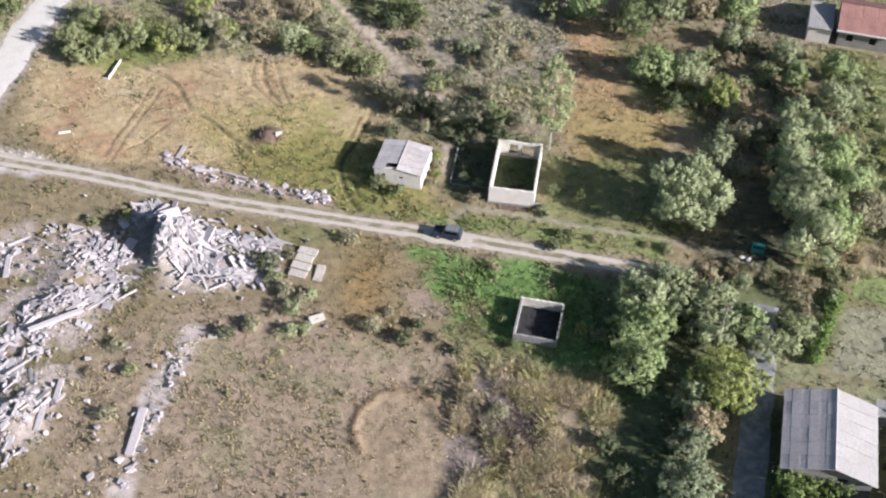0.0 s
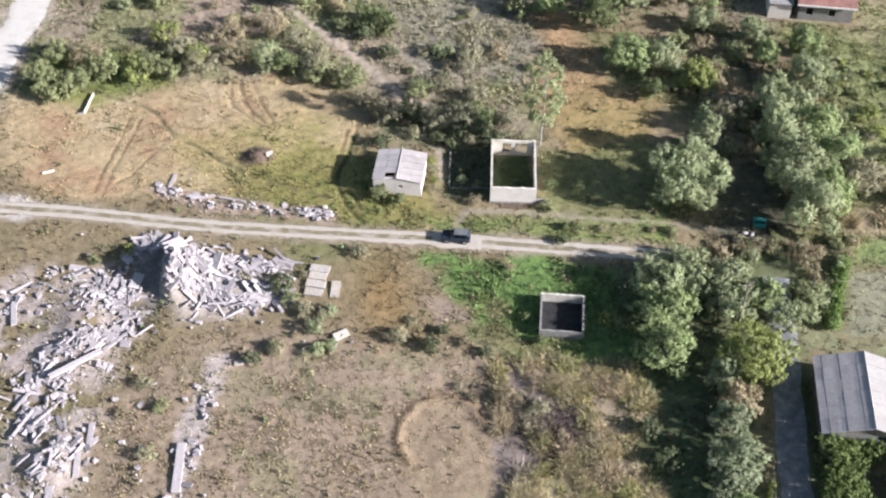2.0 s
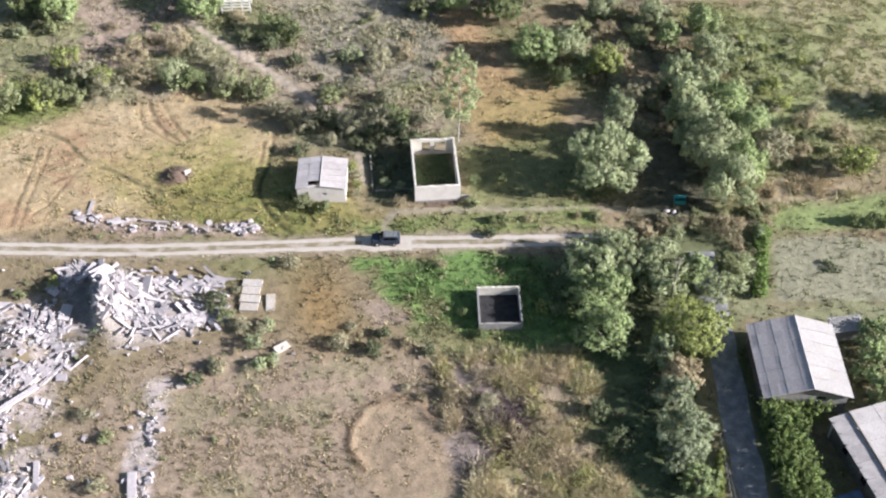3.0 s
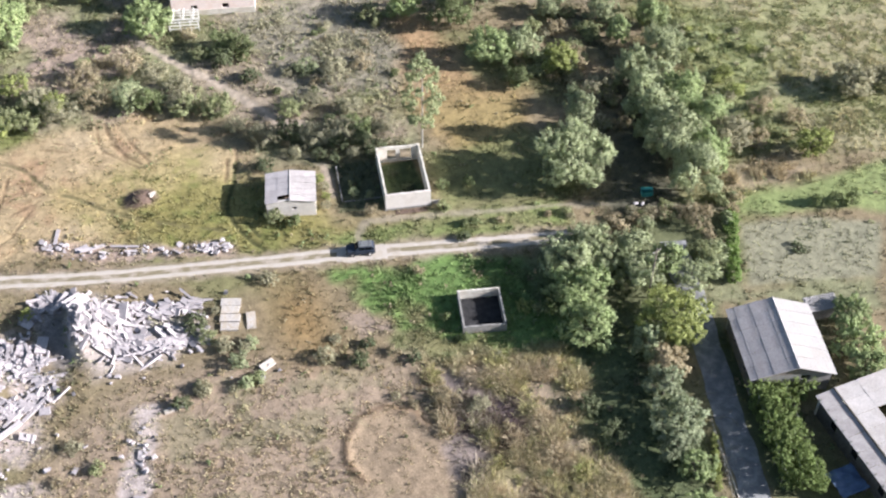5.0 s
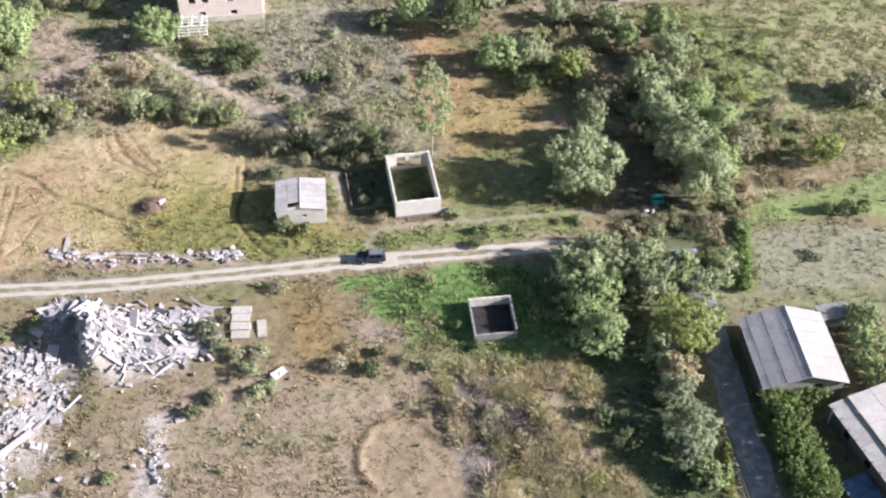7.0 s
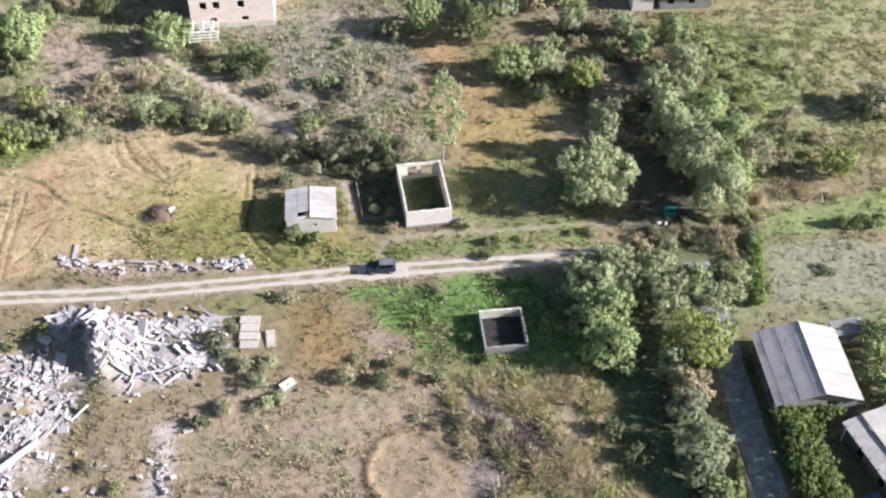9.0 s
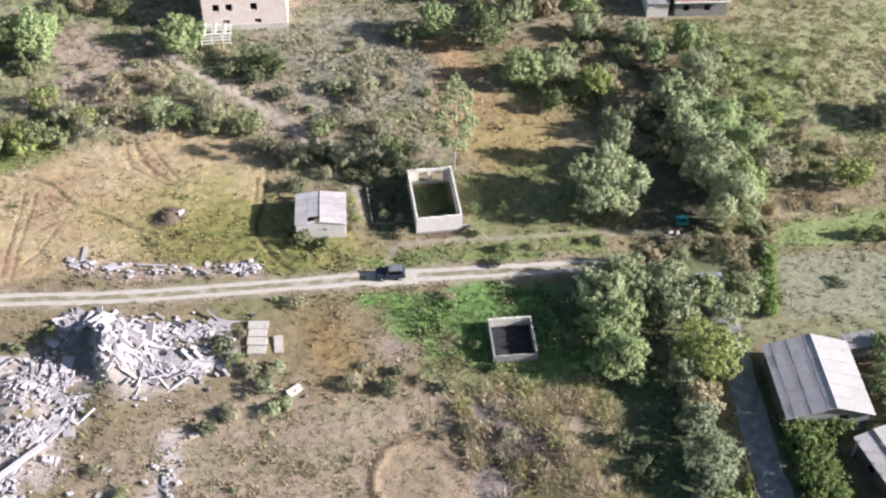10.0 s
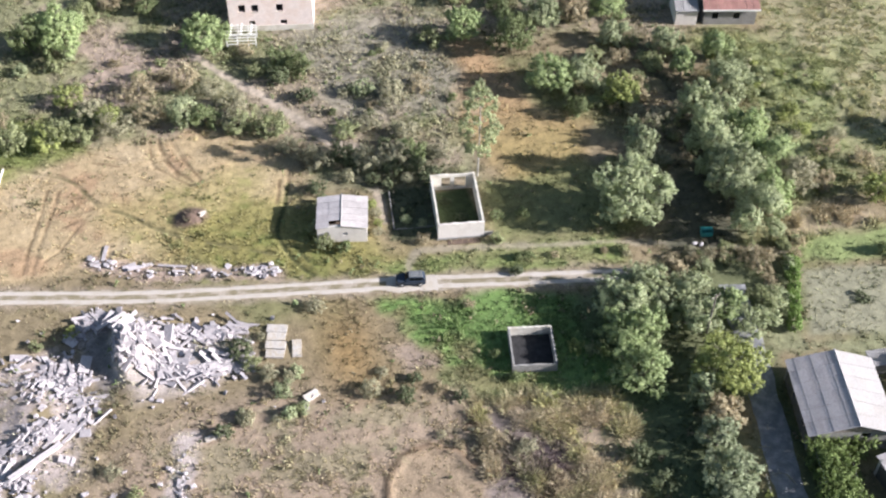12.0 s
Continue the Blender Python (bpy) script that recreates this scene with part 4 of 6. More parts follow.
def spread(radius, crown, rng, lobes):
    """Lobes of one uneven crown: a large heart and smaller ones round it. crown: lowest and highest level."""
    lo, hi = crown
    mid, half = (lo + hi) / 2, (hi - lo) / 2
    out = [(0, 0, mid - 0.06 * half, radius * 0.72, radius * 0.72, half * 0.78)]
    for k in range(lobes):
        a = 2 * math.pi * (k + rng.uniform(-0.3, 0.3)) / lobes
        s = rng.uniform(0.3, 0.46)
        f = rng.uniform(0.9, 1.04) - s
        z = mid + half * (rng.uniform(-0.62, -0.1) if k % 2 else rng.uniform(-0.1, 0.45))
        out.append((radius * f * math.cos(a), radius * f * math.sin(a), z, radius * s, radius * s, half * s * 1.15))
    for k in range(2):
        a, s = rng.uniform(0, 2 * math.pi), rng.uniform(0.3, 0.42)
        out.append((radius * 0.28 * math.cos(a), radius * 0.28 * math.sin(a), hi - half * s * (1 + 0.35 * k), radius * s, radius * s, half * s))
    return out


def tree(x, y, radius, crown, mat, label, category="tree", name="tree", size=0.215, cover=1.1, trunk=0.16, lobes=6, seed=None, group=""):
    seed = int(abs(x * 13 + y * 7) * 10) if seed is None else seed
    rng, nrng = random.Random(seed), np.random.RandomState(seed % 100000)
    ob = thing(name, label, category, rotated(x, y, gz(x, y), 0), group)
    shape = spread(radius * 1.08, (crown[0] * 0.6, crown[1]), rng, lobes)
    part("trunk", limbs(shape, trunk, rng), M_BARK, ob)
    v, f = leaf_cloud(shape, size, cover, nrng, slim=0.7 if mat in (L_SILVER, L_GREY, L_MUTED) else 0.85)
    shared("crown", mesh_of("crown", v, f, mat), ob, Matrix())
    return ob


WILLOW = "silvery grey-green willow with a full ragged crown"
LEAFY = "leafy green broadleaf tree in the overgrown hedgerow"
tree(33.6, 113.0, 5.1, (0.9, 8.4), L_SILVER, "large silvery willow standing alone by the trail", trunk=0.28, lobes=9)
tree(37.6, 120.6, 2.3, (2.0, 8.2), L_SILVER, WILLOW, group="willows", lobes=5)
for x, y, r, hi, mat, lab in (
        (47.5, 105.3, 3.7, 7.6, L_SILVER, WILLOW), (47.4, 111.8, 3.8, 8.6, L_SILVER, WILLOW), (53.4, 114.2, 3.6, 7.6, L_LIGHT, LEAFY),
        (55.8, 111.4, 2.9, 6.0, L_GREY, "grey-green bushy tree in the hedgerow"), (48.6, 122.6, 2.9, 7.4, L_SILVER, WILLOW), (50.0, 129.8, 2.7, 5.9, L_SILVER, WILLOW),
        (52.4, 139.0, 1.9, 4.6, L_LIGHT, LEAFY), (57.0, 133.6, 3.4, 5.3, L_SILVER, WILLOW), (59.4, 141.4, 2.4, 4.6, L_LIGHT, LEAFY), (53.6, 120.6, 2.9, 7.0, L_LIGHT, LEAFY),
        (48.0, 117.2, 3.0, 7.6, L_SILVER, WILLOW), (51.6, 108.6, 2.8, 6.0, L_LIGHT, LEAFY), (52.6, 126.4, 2.8, 5.8, L_SILVER, WILLOW)):
    tree(x, y, r * 1.06, (0.5, hi * 1.1), mat, lab, group="hedgerow trees")
for x, y, r, lo, hi, mat, lab in (
        (25.9, 97.0, 4.1, 0.6, 5.2, L_SILVER, "grey-green willow beside the dirt road"), (24.7, 91.8, 3.9, 0.6, 5.6, L_LIGHT, "light green tree with a tall crown"),
        (23.4, 86.0, 3.6, 0.5, 5.4, L_LIGHT, "light green tree with a tall crown"), (33.2, 91.6, 2.9, 0.8, 5.4, L_SILVER, WILLOW), (33.8, 84.0, 4.8, 0.6, 6.0, L_YELLOW, "round yellow-green tree beside the asphalt lane"),
        (29.2, 81.6, 2.1, 0.4, 4.6, L_SILVER, WILLOW), (30.4, 95.6, 2.6, 0.4, 4.6, L_SILVER, "grey-green bushy tree beside the trail"), (29.0, 98.6, 2.8, 0.5, 5.6, L_SILVER, WILLOW),
        (34.2, 96.4, 2.8, 0.5, 5.0, L_SILVER, WILLOW), (37.2, 92.6, 2.4, 0.4, 5.2, L_LIGHT, LEAFY), (33.6, 100.4, 2.0, 0.3, 4.0, L_DRY, "dry brown bushy tree beside the trail")):
    tree(x, y, r, (lo, hi), mat, lab, group="trees by the lane")
for x, y, r, hi, mat in ((27.6, 70.7, 3.5, 4.4, L_MUTED), (28.4, 75.6, 2.4, 4.0, L_MUTED), (26.8, 64.6, 2.2, 3.2, L_LIGHT), (25.6, 67.4, 2.2, 3.8, L_MUTED),
                         (30.4, 78.4, 2.5, 3.8, L_DRY), (25.4, 59.0, 2.2, 4.0, L_LIGHT), (22.5, 53.0, 3.0, 5.0, L_SILVER)):
    tree(x, y, r, (0.5, hi), mat, "grey-green bushy tree lining the asphalt lane", group="lane trees")
for x, y, r, hi, mat in ((32.2, 141.2, 3.8, 5.7, L_LIGHT), (37.6, 141.0, 3.0, 4.6, L_SILVER), (41.0, 135.2, 2.8, 5.2, L_YELLOW), (29.8, 152.1, 3.6, 6.4, L_GREEN),
                         (23.4, 156.5, 3.4, 5.8, L_LIGHT), (45.6, 149.6, 2.6, 3.6, L_SILVER), (52.6, 145.2, 3.0, 4.2, L_SILVER), (36.2, 156.6, 3.4, 5.4, L_SILVER),
                         (41.4, 156.6, 3.0, 5.0, L_DRY), (47.6, 157.0, 3.4, 4.4, L_LIGHT)):
    tree(x, y, r, (0.6, hi), mat, LEAFY, group="far trees")
tree(66.8, 106.5, 2.5, (0.3, 4.6), L_YELLOW, "round yellow-green bush at the meadow's edge", "bush", "bush", lobes=5)
tree(80.2, 117.0, 3.6, (0.3, 4.6), L_GREY, "wide grey-green bush in the meadow", "bush", "bush")
tree(86.0, 116.0, 3.0, (0.3, 4.0), L_GREY, "wide grey-green bush in the meadow", "bush", "bush")
for x, y, r in ((53.0, 74.0, 3.2), (54.6, 78.0, 2.6), (52.0, 70.0, 2.6)):
    tree(x, y, r, (0.2, 4.0), L_LIGHT, "light green fruit tree behind the barn", group="trees behind the barn")


tree(-15.2, 165.0, 4.0, (0.3, 5.4), L_LIGHT, "light green tree beside the collapsed porch")
tree(-36.2, 169.6, 4.2, (0.6, 8.0), L_LIGHT, "tall light green tree behind the scrub")


def poplar(x, y, h):
    rng, nrng = random.Random(5), np.random.RandomState(5)
    ob = thing("poplar_tree", "slender young poplar with a sparse pale crown", "tree", rotated(x, y, gz(x, y), 0))
    bm = bmesh.new()
    tube(bm, (0, 0, -0.2), (0.1, 0, h * 0.5), 0.13, 0.08, 7)
    tube(bm, (0.1, 0, h * 0.5), (0.05, 0.1, h), 0.1, 0.02, 6)
    lobes = []
    for k in range(34):
        z = h * (0.26 + 0.72 * k / 34)
        r = 0.35 + 2.75 * math.sin(math.pi * min(1, (k + 4) / 38)) ** 0.8
        a = k * 2.4 + rng.uniform(-0.3, 0.3)
        q = (r * 0.75 * math.cos(a), r * 0.75 * math.sin(a), z + 0.5)
        tube(bm, (0.07, 0.03, z - 0.3), q, 0.02, 0.006, 4)
        s = rng.uniform(0.5, 0.95)
        lobes.append((*q, s, s, s * 0.9))
    part("trunk", bm, M_PALEBARK, ob, "pale grey trunk")
    v, f = leaf_cloud(lobes, 0.17, 1.0, nrng, slim=0.8)
    shared("crown", mesh_of("crown", v, f, L_POPLAR), ob, Matrix())


poplar(16.2, 125.8, 15.5)


def bush_kinds():
    """A few bush shapes, each with stems and leaves, to be repeated."""
    kinds = {}
    for key, mat, cover, hi, name in (("green", L_GREEN, 0.7, 1.25, "bush"), ("light", L_OLIVE, 0.62, 1.15, "bush"), ("silver", L_SILVER, 0.65, 1.2, "bush"),
                                      ("dry", L_DRY, 0.42, 1.0, "bush"), ("grey", L_GREY, 0.46, 1.05, "bush"), ("yellow", L_YELLOW, 0.6, 1.1, "bush"), ("dark", L_DARK, 0.7, 1.1, "bush"), ("vine", L_BRIGHT, 0.7, 1.1, "bush")):
        rng, nrng = random.Random(key), np.random.RandomState(len(kinds) + 40)
        kinds[key] = []
        for leaf_size in (0.17, 0.17, 0.11, 0.11, 0.078, 0.078):
            shape = spread(1.0, (0.02, hi), rng, 6)
            bm = bmesh.new()
            for lx, ly, lz, *_r in shape:
                tube(bm, (0.1 * lx, 0.1 * ly, -0.05), (lx * 0.5, ly * 0.5, lz * 0.6), 0.025, 0.017, 4)
                tube(bm, (lx * 0.5, ly * 0.5, lz * 0.6), (lx * 1.2, ly * 1.2, lz + 0.1), 0.017, 0.006, 4)
            stems = bpy.data.meshes.new("stem")
            bm.to_mesh(stems)
            bm.free()
            stems.materials.append(M_BARK)
            v, f = leaf_cloud(shape, leaf_size, cover, nrng, slim=0.5 if key in ("dry", "grey") else 0.8)
            kinds[key].append((stems, mesh_of("foliage", v, f, mat)))
    return kinds


KINDS = bush_kinds()
BUSH_LABEL = {"green": "dense green bush in rough grass", "light": "light green bush in rough grass", "silver": "silvery grey-green bush in rough grass", "dry": "dry brown leafless-looking bush",
              "grey": "grey-green thorny bush in dry scrub", "yellow": "yellow-green bush turning in autumn", "dark": "dark green low spreading bush", "vine": "bright green leafy row beside the vegetable plot"}
_count = [0]


def bush(x, y, r, key, tall=1.0, group="bushes"):
    _count[0] += 1
    rng = random.Random(_count[0])
    stems, leaves = KINDS[key][_count[0] % 2 + (4 if r > 2.1 else 2 if r > 1.2 else 0)]
    ob = thing("bush", BUSH_LABEL[key], "bush", None, group)
    s = r * rng.uniform(0.95, 1.08)
    ob.matrix_world = rotated(x, y, gz(x, y) - 0.03, rng.uniform(0, 360)) @ Matrix.Diagonal((s * rng.uniform(0.88, 1.1), s * rng.uniform(0.88, 1.1), s * tall * rng.uniform(0.9, 1.15), 1))
    shared("stem", stems, ob, Matrix())
    shared("foliage", leaves, ob, Matrix())


for x, y, r, key in ((-38.3, 148.0, 3.2, "light"), (-39.9, 169.8, 4.6, "green"), (-33.0, 176.0, 3.4, "light"), (-36.4, 156.6, 2.9, "yellow"), (-30.6, 148.2, 2.8, "grey"),
                     (-25.2, 149.6, 3.0, "dry"), (-21.0, 148.2, 3.1, "silver"), (-18.1, 146.6, 2.8, "green"), (-13.6, 144.4, 2.7, "light"), (-9.2, 142.2, 2.6, "light"),
                     (-26.6, 155.6, 3.1, "dry"), (-33.4, 152.6, 2.8, "grey"), (-16.2, 153.8, 2.4, "grey"), (-5.4, 157.0, 2.9, "green"),
                     (-6.0, 153.6, 1.9, "dark"), (-19.4, 156.2, 2.8, "dry"), (-4.4, 134.0, 2.6, "grey"), (-1.2, 133.6, 2.7, "dark"), (2.4, 131.8, 2.7, "grey")):
    bush(x, y, r, key)
for x, y, r, key in ((6.2, 131.6, 2.6, "grey"), (-5.6, 128.4, 1.7, "dark"), (4.1, 139.6, 2.2, "grey"), (9.0, 136.4, 2.1, "grey"), (-3.0, 148.6, 1.7, "dark"),
                     (9.4, 146.6, 2.1, "grey"), (5.3, 147.8, 1.9, "silver"), (13.6, 146.8, 2.1, "dry"), (9.8, 126.8, 2.1, "dark"), (8.8, 132.2, 2.2, "green"),
                     (0.6, 138.8, 2.2, "light"), (12.6, 131.2, 2.2, "grey"), (-7.8, 138.0, 2.0, "grey"), (18.2, 156.6, 2.4, "light"), (39.5, 90.2, 2.2, "silver"),
                     (44.4, 93.4, 2.0, "silver"), (45.6, 99.6, 2.3, "dry"), (43.1, 93.4, 2.3, "light"), (42.2, 90.6, 2.0, "silver"), (65.0, 117.4, 2.3, "dry")):
    bush(x, y, r, key)
for x, y, r, key in ((-53.4, 147.6, 2.9, "light"), (-45.1, 148.8, 3.3, "light"), (-39.8, 147.4, 2.8, "yellow"), (-35.6, 147.2, 2.5, "light"), (-49.0, 146.2, 2.6, "light"),
                     (-31.2, 150.6, 3.0, "yellow"), (-47.6, 152.6, 3.0, "dry"), (-52.0, 153.6, 2.8, "light"), (-13.9, 145.5, 2.4, "grey"), (-13.4, 149.4, 2.5, "grey"),
                     (-3.1, 155.2, 2.9, "green"), (-65.5, 156.0, 3.0, "green"), (-67.0, 149.0, 2.6, "light"), (8.8, 144.6, 2.3, "grey"), (34.1, 134.5, 2.2, "green"),
                     (68.6, 113.8, 2.1, "dry"), (44.5, 129.0, 2.4, "grey"), (42.0, 126.0, 2.2, "dry"), (41.0, 121.0, 2.2, "grey"), (44.0, 138.0, 2.4, "dry")):
    bush(x, y, r, key)
for x, y, r, key in ((8.0, 103.2, 1.0, "dry"), (15.5, 106.8, 1.0, "dark"), (-20.4, 103.2, 1.7, "dark"), (-19.4, 101.0, 1.3, "light"), (-24.2, 92.1, 1.2, "dark"),
                     (-21.3, 93.3, 1.3, "grey"), (-16.7, 95.9, 1.5, "silver"), (-17.8, 99.0, 1.4, "grey"), (-10.2, 107.8, 1.3, "grey"), (-6.8, 93.2, 1.6, "grey"),
                     (-3.2, 91.5, 1.3, "dark"), (4.4, 82.9, 1.7, "dry"), (7.6, 80.6, 1.6, "grey"), (-7.4, 120.8, 1.5, "light"), (-6.9, 118.0, 1.5, "light"),
                     (-4.6, 116.6, 1.1, "green"), (-5.6, 125.6, 1.3, "light"), (5.6, 115.4, 1.2, "dry")):
    bush(x, y, r, key)
for x, y, r, key in ((9.6, 90.8, 0.9, "green"), (8.6, 94.6, 0.9, "green"), (18.2, 93.0, 1.3, "yellow"), (20.0, 92.0, 1.2, "light"), (14.9, 113.0, 1.1, "light"),
                     (16.0, 117.0, 1.2, "green"), (19.6, 116.5, 1.2, "green"), (10.4, 121.6, 1.0, "dark"), (11.6, 118.2, 0.9, "dark"), (5.0, 121.0, 1.1, "dark"),
                     (12.4, 86.8, 0.9, "grey"), (18.0, 84.0, 1.0, "dry"), (10.0, 84.6, 0.9, "dry"), (9.8, 77.0, 1.0, "dry"), (19.4, 76.4, 1.7, "dark"), (20.4, 72.0, 1.8, "dark")):
    bush(x, y, r, key, 0.9)
for x, y, r, key in ((2.0, 128.4, 1.3, "dark"), (5.0, 129.0, 1.5, "dark"), (8.0, 129.2, 1.4, "dark"), (6.5, 127.2, 1.1, "grey"), (-1.0, 129.6, 1.3, "grey"), (3.8, 126.8, 0.9, "dark"),
                     (0.6, 123.6, 0.9, "yellow"), (0.9, 121.8, 0.9, "grey"), (0.7, 120.0, 0.8, "yellow"), (0.3, 118.4, 0.8, "grey"), (4.4, 119.6, 0.8, "silver"), (6.2, 118.4, 0.7, "silver")):
    bush(x, y, r, key, 1.2)
for k in range(8):
    bush(30.9 - 0.37 * k, 67.8 - 0.82 * k, 0.55, "yellow", 1.4, "yellow-green edge of the lane")
for x, y, r in ((-51.8, 143.6, 1.7), (-49.7, 144.6, 1.6), (-53.4, 145.2, 1.5)):
    bush(x, y, r, "light", 1.2)
for x, y, r, key in ((-5.0, 95.6, 1.0, "grey"), (-1.6, 93.6, 1.1, "dark"), (1.0, 91.6, 1.0, "dry"), (3.0, 89.8, 1.0, "dark"), (0.8, 83.4, 0.9, "dry"), (2.8, 80.8, 1.0, "dry"), (-0.8, 85.2, 0.8, "grey"),
                     (-43.6, 110.6, 0.9, "light"), (-39.4, 111.6, 1.0, "yellow"), (-36.5, 90.0, 1.2, "grey"), (-34.6, 86.4, 1.2, "light"), (-38.8, 86.0, 1.0, "dry"), (-36.0, 80.0, 1.3, "grey")):
    bush(x, y, r, key, 0.8)


def scatter_bushes(outline, count, rmin, rmax, keys, seed, tall=0.9):
    rng = random.Random(seed)
    xs, ys = [p[0] for p in outline], [p[1] for p in outline]
    done = 0
    while done < count:
        x, y = rng.uniform(min(xs), max(xs)), rng.uniform(min(ys), max(ys))
        if inside(np.array([x]), np.array([y]), outline, 0.5, 0)[0] < 0.5:
            continue
        r = rng.uniform(rmin, rmax)
        far = min(math.hypot(x - cx, y - cy) for cx, cy in (HUT, SHELL, PIT, BARN, (-4, 173), (62, 152)))
        road = min(line_distance(np.array([x]), np.array([y]), q[::4])[0] for q in (ROAD, LANE, GRAVEL))
        road = min(road, 1.2 + line_distance(np.array([x]), np.array([y]), TRAIL_2)[0])
        if far < 6.8 + r or road < 2.6 + r:
            done += 0.05
            continue
        bush(x, y, r, rng.choice(keys), tall)
        done += 1


scatter_bushes([(-44, 150), (-12, 149), (-6, 150), (-8, 166), (-44, 168)], 14, 0.9, 1.8, ("grey", "dry", "dry", "light", "light", "silver"), 3)
scatter_bushes([(-5, 132), (14, 129), (17, 137), (4, 142), (-8, 140)], 14, 0.8, 1.7, ("grey", "dark", "grey", "silver", "dry"), 4)
scatter_bushes([(-4, 144), (18, 140), (20, 160), (2, 164)], 12, 0.7, 1.3, ("grey", "green", "light", "dry"), 5)
scatter_bushes([(34, 118), (46, 118), (52, 146), (34, 150)], 14, 0.9, 1.8, ("grey", "dry", "light", "silver"), 6)
scatter_bushes([(56, 112), (66, 108), (74, 118), (60, 126), (54, 120)], 14, 0.9, 1.9, ("dry", "grey", "light"), 7)
scatter_bushes([(5, 88), (20, 84), (24, 70), (18, 58), (0, 60)], 12, 0.4, 0.8, ("dry", "grey", "yellow", "light", "dry"), 8, 1.15)
scatter_bushes([(57, 124), (64, 122), (66, 134), (62, 146), (56, 146), (60, 132)], 20, 0.9, 1.8, ("light", "light", "silver", "yellow"), 21)
scatter_bushes([(40, 126), (47, 126), (50, 140), (49, 150), (40, 150), (39, 138)], 20, 1.1, 2.1, ("light", "dry", "silver", "grey", "light"), 22, 1.0)
scatter_bushes([(64, 124), (74, 126), (74, 134), (66, 144), (62, 140)], 16, 0.5, 1.0, ("light", "yellow", "grey"), 23, 0.8)
scatter_bushes([(36, 104), (48, 97), (46, 90), (40, 92)], 14, 0.7, 1.5, ("dry", "silver", "light"), 9)
scatter_bushes([(28, 107.5), (36, 104), (48, 104), (49, 99), (40, 101), (30, 104.5)], 18, 0.7, 1.4, ("dry", "dry", "grey", "light"), 14)
scatter_bushes([(14, 110), (30, 107), (30, 104), (16, 107)], 8, 0.5, 0.9, ("light", "green", "dry"), 15)
scatter_bushes([(-21, 104.5), (-18, 105.6), (-13.7, 100), (-13.8, 92), (-24.6, 92), (-24, 95), (-18, 97)], 16, 0.6, 1.15, ("grey", "light", "dry", "silver"), 16)
scatter_bushes([(46, 98), (50, 104), (54, 104), (48, 92)], 8, 0.7, 1.2, ("dry", "light", "silver"), 17)
scatter_bushes([(24, 160), (60, 156), (90, 165), (20, 185)], 16, 1.8, 3.2, ("green", "dark", "light"), 10)
scatter_bushes([(-36, 172), (-14, 168), (-14, 190), (-40, 190)], 10, 1.6, 3.0, ("green", "dry", "light"), 11)
scatter_bushes([(-72, 140), (-66, 140), (-64, 170), (-74, 170)], 12, 1.0, 2.2, ("green", "light"), 12)


def vine_hedge():
    """A tall vine arbour: posts, wires and leaves."""
    ob = thing("vine_arbour", "long dense green vine arbour beside the asphalt lane", "hedge", rotated(39.7, 72.2, 0, -13))
    nrng = np.random.RandomState(77)
    lobes = [(nrng.uniform(-1.9, 1.9), -0.4 - k * 0.62, lv + nrng.uniform(-0.3, 0.3), 1.1, 0.95, 0.7) for k in range(23) for lv in (0.8, 1.5, 2.3, 2.5)]
    lobes += [(nrng.uniform(2.2, 4.6), nrng.uniform(-2.4, 0.2), lv, 1.1, 1.0, 0.7) for lv in (0.7, 1.2, 1.7, 2.1, 2.1, 2.2, 1.5, 2.0)]
    v, f = leaf_cloud(lobes, 0.21, 0.5, nrng)
    shared("foliage", mesh_of("foliage", v, f, L_VINE), ob, Matrix())
    for k in range(6):
        for x in (-1.8, 1.8):
            bm = bmesh.new()
            tube(bm, (x, -0.4 - k * 2.4, -0.2), (x, -0.4 - k * 2.4, 2.4), 0.06, 0.05, 6)
            part("post", bm, M_TIMBER, ob)
    for x in (-1.8, 0, 1.8):
        bm = bmesh.new()
        tube(bm, (x, 0, 2.35), (x, -13, 2.35), 0.012, 0.012, 4)
        part("wire", bm, M_STEEL, ob)


vine_hedge()
for k in range(10):
    bush(50.0 - k * 0.56, 98.8 - k * 1.12, 1.15, "vine", 1.1, "garden hedge")
for x, y, r in ((62.4, 97.6, 1.2), (64.6, 96.8, 1.3), (66.8, 96.0, 1.2)):
    bush(x, y, r, "green", 1.2, "garden bushes")
bush(55.6, 91.0, 1.2, "dark", 0.5)


